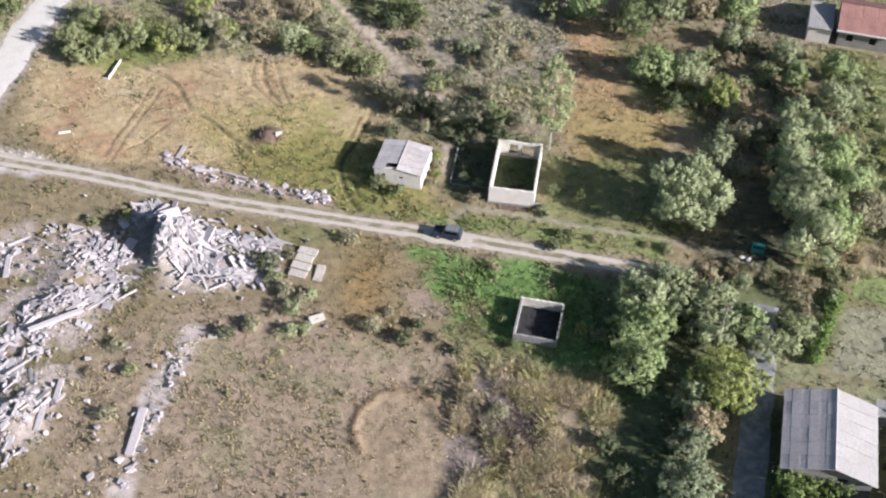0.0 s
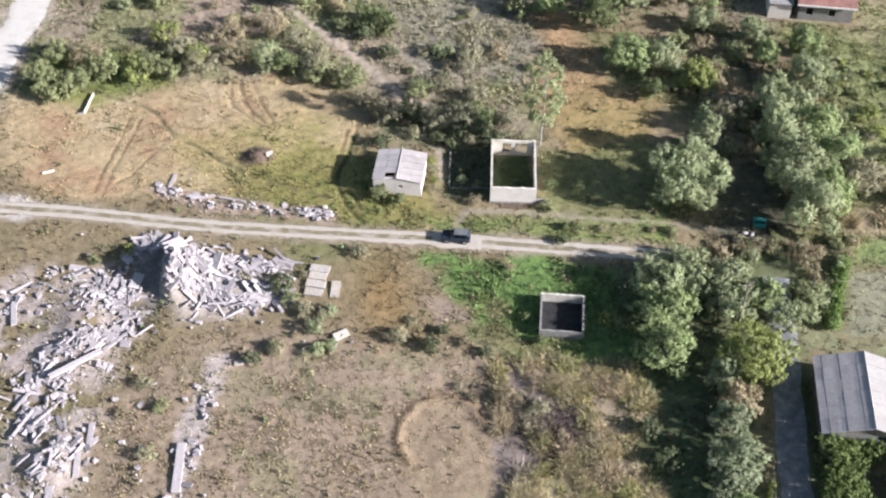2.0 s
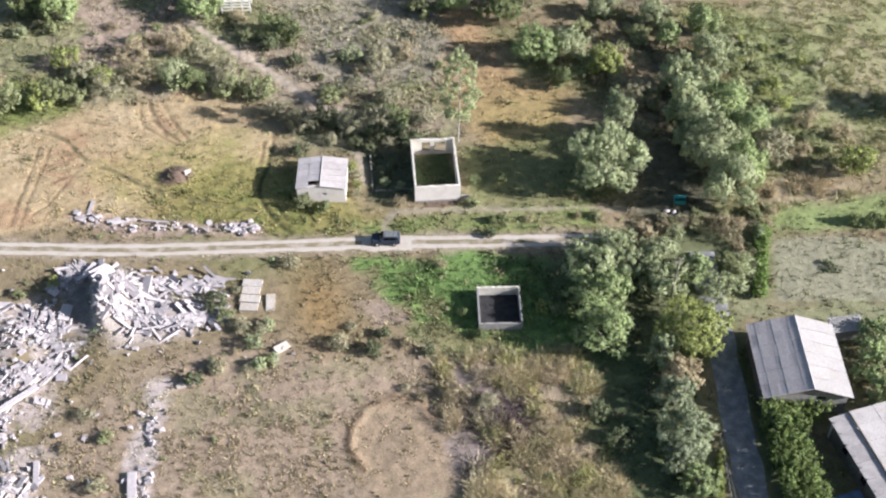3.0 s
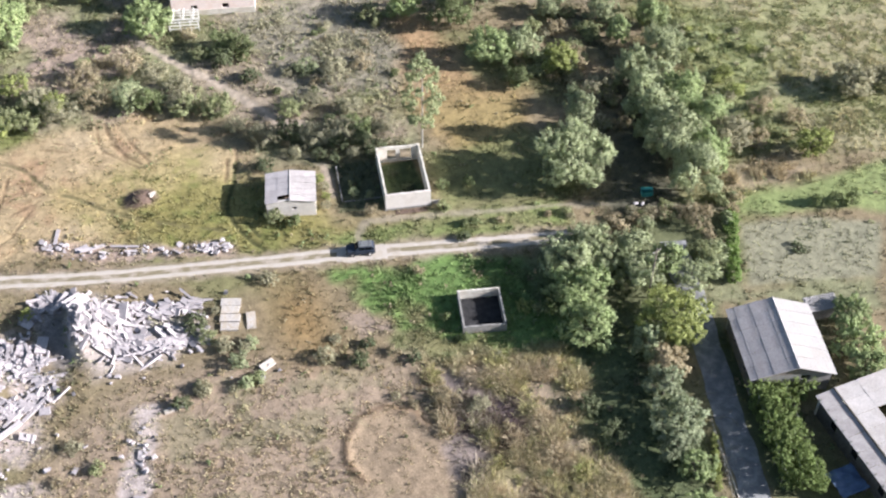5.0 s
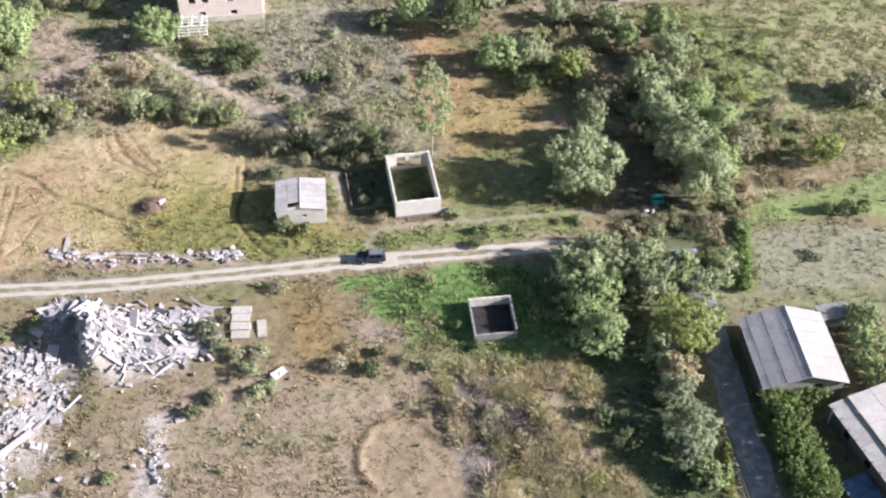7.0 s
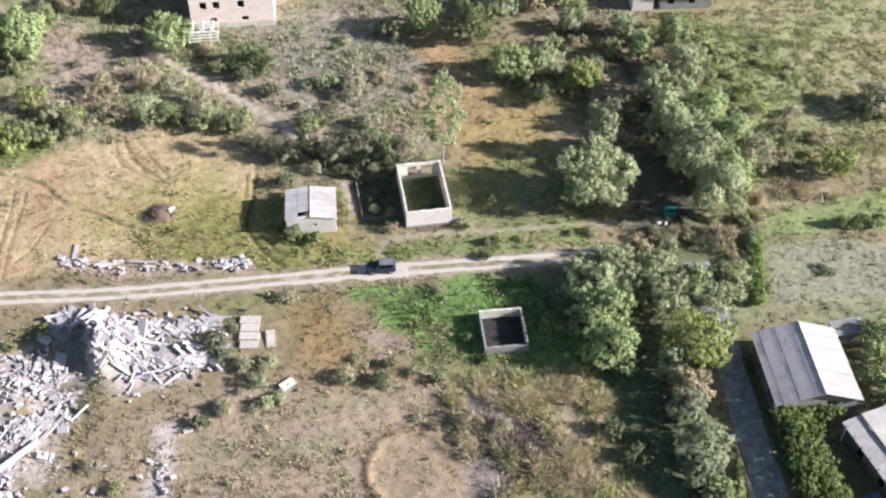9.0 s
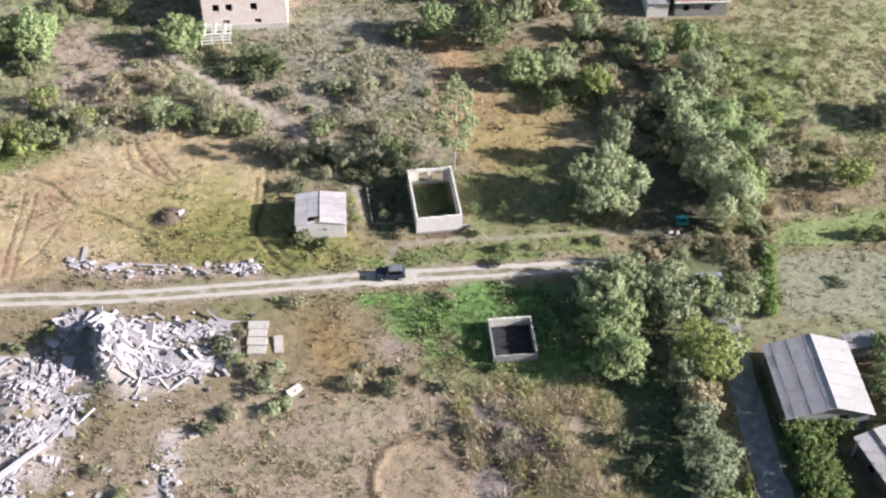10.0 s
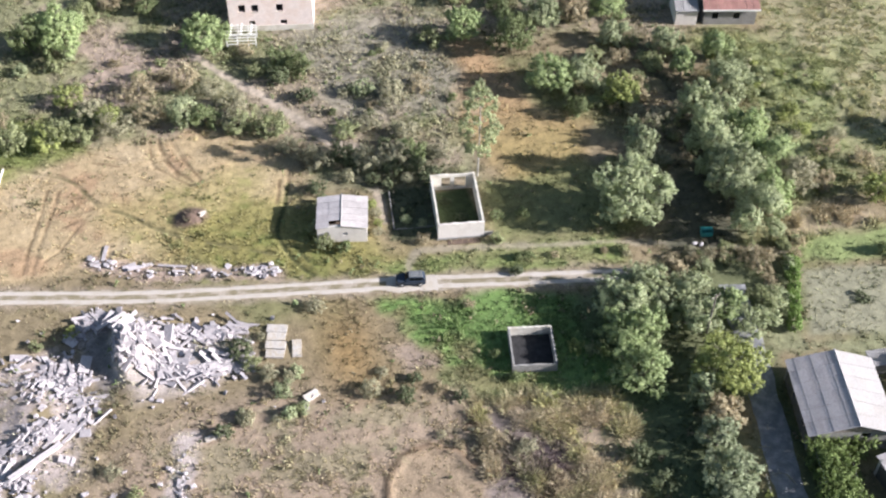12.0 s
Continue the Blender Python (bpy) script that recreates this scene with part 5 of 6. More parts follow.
# ---- grass and weeds ----
def growth_field(x, y):
    """How dense and how tall the grass stands."""
    n1, n2 = fbm(x, y, 6.0, 51), fbm(x, y, 1.8, 55)
    dense = 0.55 + 0.5 * n1 + 0.4 * n2
    tall = 0.2 + 0.1 * n1 + 0.08 * n2
    for outline, d, h in ((NORTH, 0.1, 0.07), (LUSH, 0.5, 0.04), (VERGE, 0.3, 0.05), (MEADOW, 0.25, -0.05), (OLIVE, 0.1, 0.05), (STRAW, -0.1, -0.02), (GARDEN, 0.0, -0.02), (LOOP, -0.35, -0.08), (PILE, -0.1, 0.0), (SOIL, -0.3, 0.0)):
        k = inside(x, y, outline, 1.5, 2.0, 60)
        dense, tall = dense + k * d, tall + k * h
    dense = dense * smooth(0.9, 1.8, line_distance(x, y, ROAD[::10])) * smooth(2.4, 3.6, line_distance(x, y, GRAVEL[::10])) * smooth(1.5, 2.2, line_distance(x, y, LANE[::10]))
    dense = dense * smooth(0.1, 0.6, line_distance(x, y, TRAIL)) * smooth(0.6, 1.4, line_distance(x, y, TRAIL_2)) * smooth(0.4, 1.0, line_distance(x, y, TRAIL_3))
    for pts in FAINT + [RUT_1, RUT_2, RUT_3]:
        dense = dense * smooth(0.15, 0.5, line_distance(x, y, pts))
    for (cx, cy), a, hw, hd in ((HUT, -14, 2.9, 3.0), (PIT, -12.5, 2.8, 3.1), (BARN, -13, 4.7, 5.5), ((48.3, 59.4), 1, 5.2, 8.2), ((-3.6, 171.4), -12, 6.6, 4.7), ((66.0, 152.6), -15, 4.6, 4.4), ((59.4, 153.6), -15, 2.1, 3.1), (SHELL, -9.5, 2.75, 4.5)):
        c, q = math.cos(radians(a)), math.sin(radians(a))
        u, v = (x - cx) * c + (y - cy) * q, -(x - cx) * q + (y - cy) * c
        dense = np.where((np.abs(u) < hw) & (np.abs(v) < hd), 0.3 if (cx, cy) == SHELL else 0, dense)
    return dense, np.maximum(tall, 0.09)


def grass(name, label, count, seed, tint, taller, blades, keep, area=(-70, 97, 56, 190), slim=1.0):
    rng = np.random.RandomState(seed)
    x, y = rng.uniform(area[0], area[1], count), rng.uniform(area[2], area[3], count)
    dense, tall = growth_field(x, y)
    ok = rng.uniform(0, 1, count) < dense * keep(x, y)
    x, y, tall = x[ok], y[ok], tall[ok] * taller * rng.uniform(0.6, 1.5, ok.sum())
    n = len(x)
    base = np.stack([x, y, height(x, y) - 0.02], 1)[:, None, :]
    spread_r = (0.06 + 0.35 * tall)[:, None]
    a = rng.uniform(0, 2 * math.pi, (n, blades))
    off = np.stack([np.cos(a) * spread_r, np.sin(a) * spread_r, np.zeros((n, blades))], -1) * rng.uniform(0.2, 1, (n, blades, 1))
    root = base + off
    w = slim * (0.035 + 0.09 * tall)[:, None, None] * rng.uniform(0.7, 1.3, (n, blades, 1))
    b = rng.uniform(0, 2 * math.pi, (n, blades))
    side = np.stack([np.cos(b), np.sin(b), np.zeros((n, blades))], -1) * w
    tip = root + off * 1.6 + np.stack([rng.normal(0, 0.6, (n, blades)) * tall[:, None], rng.normal(0, 0.6, (n, blades)) * tall[:, None], tall[:, None] * rng.uniform(0.7, 1.2, (n, blades))], -1)
    v = np.stack([root - side, root + side, tip], 2).reshape(-1, 3)
    me = mesh_of(name, v, np.arange(len(v)).reshape(-1, 3), M_GRASS)
    c = ground_colour(x, y)
    c = (0.62 * c + 0.38 * c.mean(1, keepdims=True) * np.array((1.0, 1.06, 0.78))) * np.array(tint) * rng.uniform(0.75, 1.3, (n, 1))
    col = np.ones((n, blades * 3, 4), np.float32)
    col[:, :, :3] = c[:, None, :]
    me.color_attributes.new("cover", "FLOAT_COLOR", "POINT").data.foreach_set("color", col.ravel())
    tagged(new(name, me), label, "grass", kind="stuff")


grass("short_grass", "short dry grass tufts over the whole ground", 128000, 1, (1.4, 1.35, 1.25), 1.0, 4, lambda x, y: 0.9)
grass("dark_grass", "darker tufts of weeds and grass in patches", 44000, 2, (0.8, 0.88, 0.74), 1.35, 6, lambda x, y: smooth(-0.15, 0.35, fbm(x, y, 3.5, 71)) * (1 - 0.6 * inside(x, y, BROWN, 3, 3, 5)))
grass("pale_grass", "thin pale straw-coloured grass tufts", 48000, 4, (1.65, 1.62, 1.5), 0.9, 5, lambda x, y: smooth(-0.1, 0.4, fbm(x, y, 2.6, 78)) * 0.8)
grass("tall_dry_grass", "tall pale dry grass and dead stalks", 68000, 3, (1.55, 1.55, 1.35), 1.8, 5, lambda x, y: smooth(0.0, 0.4, fbm(x, y, 5.0, 75)) * (0.4 + 0.6 * np.maximum(inside(x, y, NORTH, 2), inside(x, y, [(3, 89), (20, 86), (24, 58), (0, 58)], 2))))


def stand(x, y):
    return inside(x, y, STAND, 1.2, 1.8, 24) * (1 - 0.6 * inside(x, y, SOIL, 0.8, 1.2, 13))


grass("golden_stalk", "dense stand of tall golden dry weeds", 60000, 5, (1.95, 1.85, 1.75), 3.0, 8, lambda x, y: stand(x, y) * smooth(-0.02, 0.2, 0.5 * fbm(x, y, 3.0, 31) + 0.6 * fbm(x, y, 1.5, 32)), (0, 26, 56, 90), 0.55)
grass("green_stalk", "dense stand of tall yellow-green weeds", 34000, 6, (1.75, 1.85, 1.3), 2.8, 8, lambda x, y: stand(x, y) * smooth(0.02, 0.25, 0.5 * fbm(x, y, 3.0, 37) + 0.6 * fbm(x, y, 1.5, 38)), (0, 26, 56, 90), 0.6)
grass("purple_stalk", "dark withered weeds in patches", 9000, 7, (0.55, 0.45, 0.48), 2.8, 6, lambda x, y: stand(x, y) * smooth(0.1, 0.35, fbm(x, y, 4.0, 41)), (0, 14, 56, 88), 0.6)


grass("meadow_tussock", "rough green tussocks over the fallow meadow", 60000, 8, (1.25, 1.3, 1.05), 1.25, 6, lambda x, y: np.maximum(inside(x, y, MEADOW, 3), inside(x, y, HEDGE_SIDE, 3)) * smooth(0.02, 0.3, fbm(x, y, 0.9, 101)), (55, 98, 100, 168), 1.2)
grass("pale_tussock", "pale dry tussocks over the fallow meadow", 40000, 9, (1.7, 1.62, 1.45), 1.5, 6, lambda x, y: np.maximum(inside(x, y, MEADOW, 3), inside(x, y, HEDGE_SIDE, 3)) * smooth(0.05, 0.3, fbm(x, y, 1.3, 103)), (55, 98, 100, 168))
grass("field_tussock", "pale and olive tufts over the bare field", 40000, 10, (1.65, 1.6, 1.4), 0.75, 5, lambda x, y: inside(x, y, BROWN, 3) * smooth(0.0, 0.3, fbm(x, y, 0.6, 105)), (-42, 6, 58, 99), 1.1)
grass("reed_grass", "tall straw-coloured grass beside the green lawn", 9000, 11, (1.6, 1.5, 1.4), 4.5, 8, lambda x, y: inside(x, y, REEDS, 1.5) * smooth(-0.1, 0.25, fbm(x, y, 1.8, 107)), (50, 68, 99, 112), 0.6)


def weeds(name, label, count, seed, mat, outlines, size=(0.2, 0.5)):
    rng = np.random.RandomState(seed)
    bx, by = [p[0] for o, _ in outlines for p in o], [p[1] for o, _ in outlines for p in o]
    x, y = rng.uniform(max(-68, min(bx)), min(95, max(bx)), count * 6), rng.uniform(max(57, min(by)), min(188, max(by)), count * 6)
    dense, _ = growth_field(x, y)
    k = np.zeros(len(x))
    for outline, d in outlines:
        k = np.maximum(k, d * inside(x, y, outline, 1.5, 2.0, 3))
    k = k * (1 - 0.85 * inside(x, y, STRAW, 2, 2, 2)) * (1 - 0.8 * inside(x, y, GARDEN, 1, 1, 10))
    ok = rng.uniform(0, 1, len(x)) < k * np.clip(dense, 0, 1) * smooth(-0.2, 0.4, fbm(x, y, 4.0, seed))
    x, y = x[ok][:count], y[ok][:count]
    z = height(x, y)
    lobes = []
    for a, b, c in zip(x, y, z):
        r = rng.uniform(*size)
        lobes.append((a, b, c + 0.4 * r, r, r, r * 0.75))
    v, f = leaf_cloud(lobes, 0.2, 0.42, rng, 0.3)
    tagged(new(name, mesh_of(name, v, f, mat)), label, "weeds", kind="stuff")


EVERYWHERE = [(-70, 56), (97, 56), (97, 190), (-70, 190)]
SCRUB_SOUTH = [(3, 89), (20, 86), (24, 58), (0, 58)]
weeds("dry_weed", "dry brown knee-high weeds across the fields", 1500, 81, L_DRY, ((EVERYWHERE, 0.35), (SCRUB_SOUTH, 0.5), (NORTH, 0.8)))
weeds("green_weed", "low green weeds in patches", 1100, 82, L_LIGHT, ((EVERYWHERE, 0.15), (HEDGE_SIDE, 1.0), (LUSH, 1.0), (VERGE, 1.0), (OLIVE, 0.4), (NORTH, 0.5), (MEADOW, 0.4)))
weeds("dark_weed", "dark green low weeds in patches", 800, 83, L_GREEN, ((EVERYWHERE, 0.25), (LUSH, 0.9), (NORTH, 0.6), (MEADOW, 0.2)))
weeds("grey_weed", "grey-green waist-high scrub", 1100, 84, L_GREY, ((NORTH, 0.5), (SCRUB_SOUTH, 0.8)), (0.25, 0.55))


# ---- rubble ----
def piece_mesh(name, size, rough, seed, mat):
    """A broken concrete piece: a block with knocked corners."""
    rng = random.Random(seed)
    bm = bmesh.new()
    for v in box(bm, -size[0] / 2, size[0] / 2, -size[1] / 2, size[1] / 2, -size[2] / 2, size[2] / 2):
        v.co += Vector([rng.uniform(-rough, rough) * min(s, 0.7) for s in size])
    bmesh.ops.bisect_plane(bm, geom=bm.verts[:] + bm.edges[:] + bm.faces[:], plane_co=(size[0] * 0.1, 0, 0), plane_no=(1, rng.uniform(-0.5, 0.5), 0))
    for v in bm.verts:
        if abs(v.co.x) < size[0] * 0.3:
            v.co.y += rng.uniform(-1, 1) * rough * min(size[1], 0.5) * 0.6
    bmesh.ops.recalc_face_normals(bm, faces=bm.faces)
    me = bpy.data.meshes.new(name)
    bm.to_mesh(me)
    bm.free()
    me.materials.append(mat)
    return me


PIECES = []
for _k, (_a, _b, _c, _r, _nm) in enumerate(((3.0, 0.55, 0.16, 0.06, "broken_slab"), (3.5, 0.36, 0.22, 0.05, "concrete_beam"), (1.5, 0.75, 0.14, 0.14, "broken_slab"), (2.1, 0.8, 0.16, 0.1, "broken_slab"), (1.1, 0.25, 0.18, 0.08, "concrete_beam"),
                                            (0.6, 0.4, 0.2, 0.25, "concrete_block"), (0.5, 0.36, 0.25, 0.3, "concrete_block"), (0.36, 0.28, 0.2, 0.3, "concrete_block"), (0.9, 0.6, 0.13, 0.25, "broken_slab"),
                                            (0.3, 0.2, 0.14, 0.3, "concrete_block"), (1.7, 0.22, 0.16, 0.1, "concrete_beam"), (0.7, 0.6, 0.18, 0.3, "concrete_block"))):
    PIECES.append((_nm, piece_mesh(_nm, (_a, _b, _c), _r, _k + 3, M_CONCRETE), max(_b, _c), _c))
LARGE, MEDIUM, SMALL = (0, 0, 1, 1, 3, 2, 10), (2, 4, 8, 10, 11, 5), (5, 6, 7, 9, 9, 7)


def rubble(name, label, spots, seed, large=0.2, medium=0.4, head=None, tilt=28, group="rubble"):
    """Pieces at the given spots (x, y, extra level); past 300 the rest is joined."""
    rng = random.Random(seed)
    heap = thing(name, label, "rubble", None, group)
    verts, faces, total = [], [], 0
    px, py = np.array([p[0] for p in spots]), np.array([p[1] for p in spots])
    level, east, north = height(px, py), (height(px + 0.8, py) - height(px - 0.8, py)) / 1.6, (height(px, py + 0.8) - height(px, py - 0.8)) / 1.6
    for i, (x, y, lift) in enumerate(spots):
        pick = rng.random()
        k = rng.choice(LARGE if pick < large else MEDIUM if pick < large + medium else SMALL)
        if i >= 300:
            pick = rng.random()
            k = rng.choice(LARGE if pick < 0.1 else MEDIUM if pick < 0.5 else SMALL)
        nm, me, wide, thick = PIECES[k]
        turn = rng.uniform(0, 360) if head is None else rng.gauss(math.degrees(math.atan2(y - head[1], x - head[0])), 36) if isinstance(head, tuple) else rng.gauss(head, 38)
        pitch = -math.degrees(math.atan(east[i] * math.cos(radians(turn)) + north[i] * math.sin(radians(turn))))
        m = rotated(x, y, level[i] + lift + thick * 0.3, turn) @ pose(0, 0, 0, rng.gauss(0, tilt), pitch + rng.gauss(0, tilt * 0.5), 0)
        m = m @ Matrix.Diagonal((rng.uniform(0.7, 1.15), rng.uniform(0.7, 1.2), rng.uniform(0.8, 1.2), 1))
        if i < 300:
            shared(nm, me, heap, m)
        else:
            n = total
            total += len(me.vertices)
            verts.append(np.array([m @ v.co for v in me.vertices]))
            for p in me.polygons:
                q = list(p.vertices)
                faces += [(n + q[0], n + q[a], n + q[a + 1]) for a in range(1, len(q) - 1)]
    if faces:
        ob = shared("small_rubble", mesh_of("small_rubble", np.concatenate(verts), faces, M_CONCRETE), heap, Matrix(), "small broken concrete and bricks")
        tagged(ob, kind="stuff")
    return heap


def spots_in(outline, count, seed, weight):
    """Random spots inside an outline, the likelier the larger weight(x, y) is."""
    rng = np.random.RandomState(seed)
    xs, ys = [p[0] for p in outline], [p[1] for p in outline]
    x, y = rng.uniform(min(xs), max(xs), count * 14), rng.uniform(min(ys), max(ys), count * 14)
    k = inside(x, y, outline, 0.6, 1.2, 19) * weight(x, y)
    ok = rng.uniform(0, 1, len(x)) < k
    x, y = x[ok][:count], y[ok][:count]
    lift = rng.uniform(0, 0.45, len(x)) ** 1.5
    return [(float(a), float(b), float(c)) for a, b, c in zip(x, y, lift)]


def heap_weight(x, y):
    core = np.exp(-((x + 31.8) / 2.9) ** 2 - ((y - 106.9) / 2.7) ** 2)
    west = 0.7 * np.exp(-(line_distance(x, y, [(-38.8, 111.2), (-37.4, 113.4), (-33.8, 112.6)]) / 0.9) ** 2)
    east = 0.8 * np.exp(-(line_distance(x, y, [(-29, 102.4), (-25.2, 101.4), (-20.6, 102.2)]) / 0.9) ** 2)
    far = 0.5 * np.exp(-(line_distance(x, y, [(-27.4, 108.8), (-24, 106.6), (-20, 107.0)]) / 0.8) ** 2)
    loose = 0.05 * (fbm(x, y, 3.0, 91) > 0.05) * (y < 108.5) * (x < -20)
    gap = 2.0 * np.exp(-(line_distance(x, y, [(-36.0, 110.4), (-37.2, 108.4), (-36.2, 104.5), (-36.3, 100.5)]) / 1.1) ** 2)
    return np.clip(core + west + east + far + loose - gap, 0, 1)


def band_weight(x, y):
    a = np.exp(-(line_distance(x, y, [(-42.5, 109), (-41.0, 104.5), (-41.5, 98), (-45, 94), (-48.5, 88)]) / 2.6) ** 2)
    b = np.exp(-(line_distance(x, y, [(-48, 86), (-45.5, 81), (-45, 77)]) / 2.4) ** 2)
    c = 0.8 * np.exp(-(line_distance(x, y, [(-50, 108), (-51, 103), (-55, 97)]) / 2.0) ** 2)
    return np.clip((a + b + c) * (0.3 + 1.9 * fbm(x, y, 2.6, 95)), 0, 1)


BAND_WIDE = [(-57, 110), (-44, 110), (-38, 107), (-37, 96), (-41, 92), (-41, 76), (-46, 72), (-54, 74), (-58, 96)]
rubble("demolition_heap", "high heap of white broken concrete slabs and beams", spots_in([(-41, 114.5), (-17, 114.5), (-17, 97), (-41, 97)], 820, 1, heap_weight), 1, 0.6, 0.25, (-33.4, 110.0), 16)
rubble("rubble_band", "long spread of white demolition rubble in dry grass", spots_in(BAND_WIDE, 820, 2, band_weight), 2, 0.12, 0.4, None, 13)
rubble("roadside_rubble", "row of pale broken slabs beside the dirt road", spots_in([(-38, 125), (-33, 119.5), (-14, 114.2), (-12, 116), (-20, 118), (-31, 123.5)], 120, 3, lambda x, y: np.exp(-(line_distance(x, y, [(-35.5, 122.6), (-31.5, 120.2), (-26, 118), (-14, 115.4)]) / 0.9) ** 2) * (0.5 + 0.8 * fbm(x, y, 2.0, 97))), 3, 0.05, 0.33, -20, 8)
rubble("rubble_line", "line of rubble along a demolished foundation", spots_in([(-35, 66), (-28, 66), (-26, 94), (-31, 94)], 60, 4, lambda x, y: np.exp(-(line_distance(x, y, SOUTH_LINE) / 1.0) ** 2) * smooth(-0.1, 0.3, fbm(x, y, 3.0, 98))), 4, 0.1, 0.3, None, 12)
rubble("scattered_blocks", "scattered pale concrete fragments in dry grass", spots_in([(-54, 118), (-14, 108), (-12, 92), (-26, 96), (-30, 70), (-54, 66)], 110, 5, lambda x, y: 0.3 + 0 * x), 5, 0.0, 0.15, None, 12)


def laid_slab(x, y, length, width, thick, turn, tilt, label, name="concrete_slab", mat=M_SLAB, lift=0.0, group=""):
    bm = boxed((-length / 2, length / 2, -width / 2, width / 2, -thick / 2, thick / 2), bevel=0.02)
    rng = random.Random(int(abs(x * 31 + y * 17)))
    bmesh.ops.subdivide_edges(bm, edges=[e for e in bm.edges if e.calc_length() > 0.5], cuts=2)
    for v in bm.verts:
        v.co += Vector((rng.uniform(-0.03, 0.03), rng.uniform(-0.03, 0.03), rng.uniform(-0.01, 0.01)))
    me = bpy.data.meshes.new(name)
    bmesh.ops.recalc_face_normals(bm, faces=bm.faces)
    bm.to_mesh(me)
    bm.free()
    me.materials.append(mat)
    ob = new(name, me)
    ob.matrix_world = rotated(x, y, gz(x, y) + thick * 0.35 + lift, turn) @ pose(0, 0, 0, tilt, tilt * 0.4, 0)
    return tagged(ob, label, "slab", group)


for k in range(4):
    laid_slab(-15.5 - 0.33 * k, 105.7 - 1.28 * k, 2.45 - 0.25 * (k % 2), 1.15, 0.24, -17, 2, "pale concrete slab lying beside green bushes", lift=0.1, group="laid slabs")
laid_slab(-13.8, 102.0, 1.1, 2.5, 0.24, -10, 5, "pale concrete slab lying beside green bushes", group="laid slabs")
laid_slab(-13.6, 94.6, 1.9, 1.0, 0.35, 25, 9, "pale broken concrete block in dry grass")
laid_slab(-32.3, 78.0, 0.95, 6.2, 0.4, -5, 1, "long white concrete beam along the foundation", "concrete_beam", M_CONCRETE)
laid_slab(-44.4, 93.4, 6.6, 0.55, 0.35, 31, 4, "long white concrete beam on the rubble", "concrete_beam", M_CONCRETE, lift=0.4)
laid_slab(-25.0, 92.0, 2.6, 0.7, 0.2, 8, 2, "pale narrow slab lying in dry grass")
laid_slab(-33.0, 108.8, 2.8, 1.1, 0.2, 40, 17, "tilted white slab on the heap", mat=M_CONCRETE, lift=0.5, group="heap slabs")
laid_slab(-30.0, 106.4, 2.8, 1.0, 0.2, -60, 16, "tilted white slab on the heap", mat=M_CONCRETE, lift=0.5, group="heap slabs")
laid_slab(-28.2, 107.6, 2.6, 1.1, 0.2, 75, -15, "tilted white slab on the heap", mat=M_CONCRETE, lift=0.5, group="heap slabs")
laid_slab(-38.2, 106.4, 2.6, 1.3, 0.2, 75, 8, "white slab lying below the heap", mat=M_CONCRETE, lift=0.1, group="heap slabs")
laid_slab(-34.6, 111.6, 4.2, 0.5, 0.25, 30, 12, "long white beam leaning on the heap", "concrete_beam", M_CONCRETE, lift=0.6, group="heap slabs")
laid_slab(-35.4, 112.0, 4.0, 0.5, 0.25, 55, 12, "long white beam leaning on the heap", "concrete_beam", M_CONCRETE, lift=0.5, group="heap slabs")
laid_slab(-51.0, 128.1, 1.6, 0.24, 0.2, 14, 2, "pale wooden plank lying in straw", "plank", M_WHITEPAINT)


laid_slab(30.5, 63.4, 6.4, 0.16, 0.14, 78, 0, "thin pale concrete kerb beside the asphalt lane", "kerb")


# ---- small things ----
def fallen_branch(x, y, length, turn, seed):
    """A bare bleached branch with a few twigs, lying flat."""
    rng = random.Random(seed)
    bm = bmesh.new()
    tube(bm, (-length / 2, 0, 0.06), (0, 0.06, 0.07), 0.055, 0.045, 6)
    tube(bm, (0, 0.06, 0.07), (length / 2, -0.05, 0.05), 0.045, 0.015, 6)
    for k in range(5):
        a = length * (-0.3 + 0.15 * k)
        tube(bm, (a, 0.02, 0.06), (a + rng.uniform(0.15, 0.4), rng.choice((-1, 1)) * rng.uniform(0.2, 0.5), 0.05), 0.022, 0.008, 4)
    me = bpy.data.meshes.new("fallen_branch")
    bm.to_mesh(me)
    bm.free()
    me.materials.append(M_PALEBARK)
    ob = new("fallen_branch", me)
    ob.matrix_world = rotated(x, y, gz(x, y) + 0.05, turn)
    tagged(ob, "bleached bare branch lying on the asphalt lane", "branch", "fallen branches")


for _k, (_x, _y, _l, _t) in enumerate(((33.6, 73.8, 1.4, -10), (33.4, 70.2, 2.0, -16), (34.4, 69.0, 1.9, -75), (32.4, 66.2, 1.9, -8), (35.2, 76.4, 1.2, 60))):
    fallen_branch(_x, _y, _l, _t, _k)


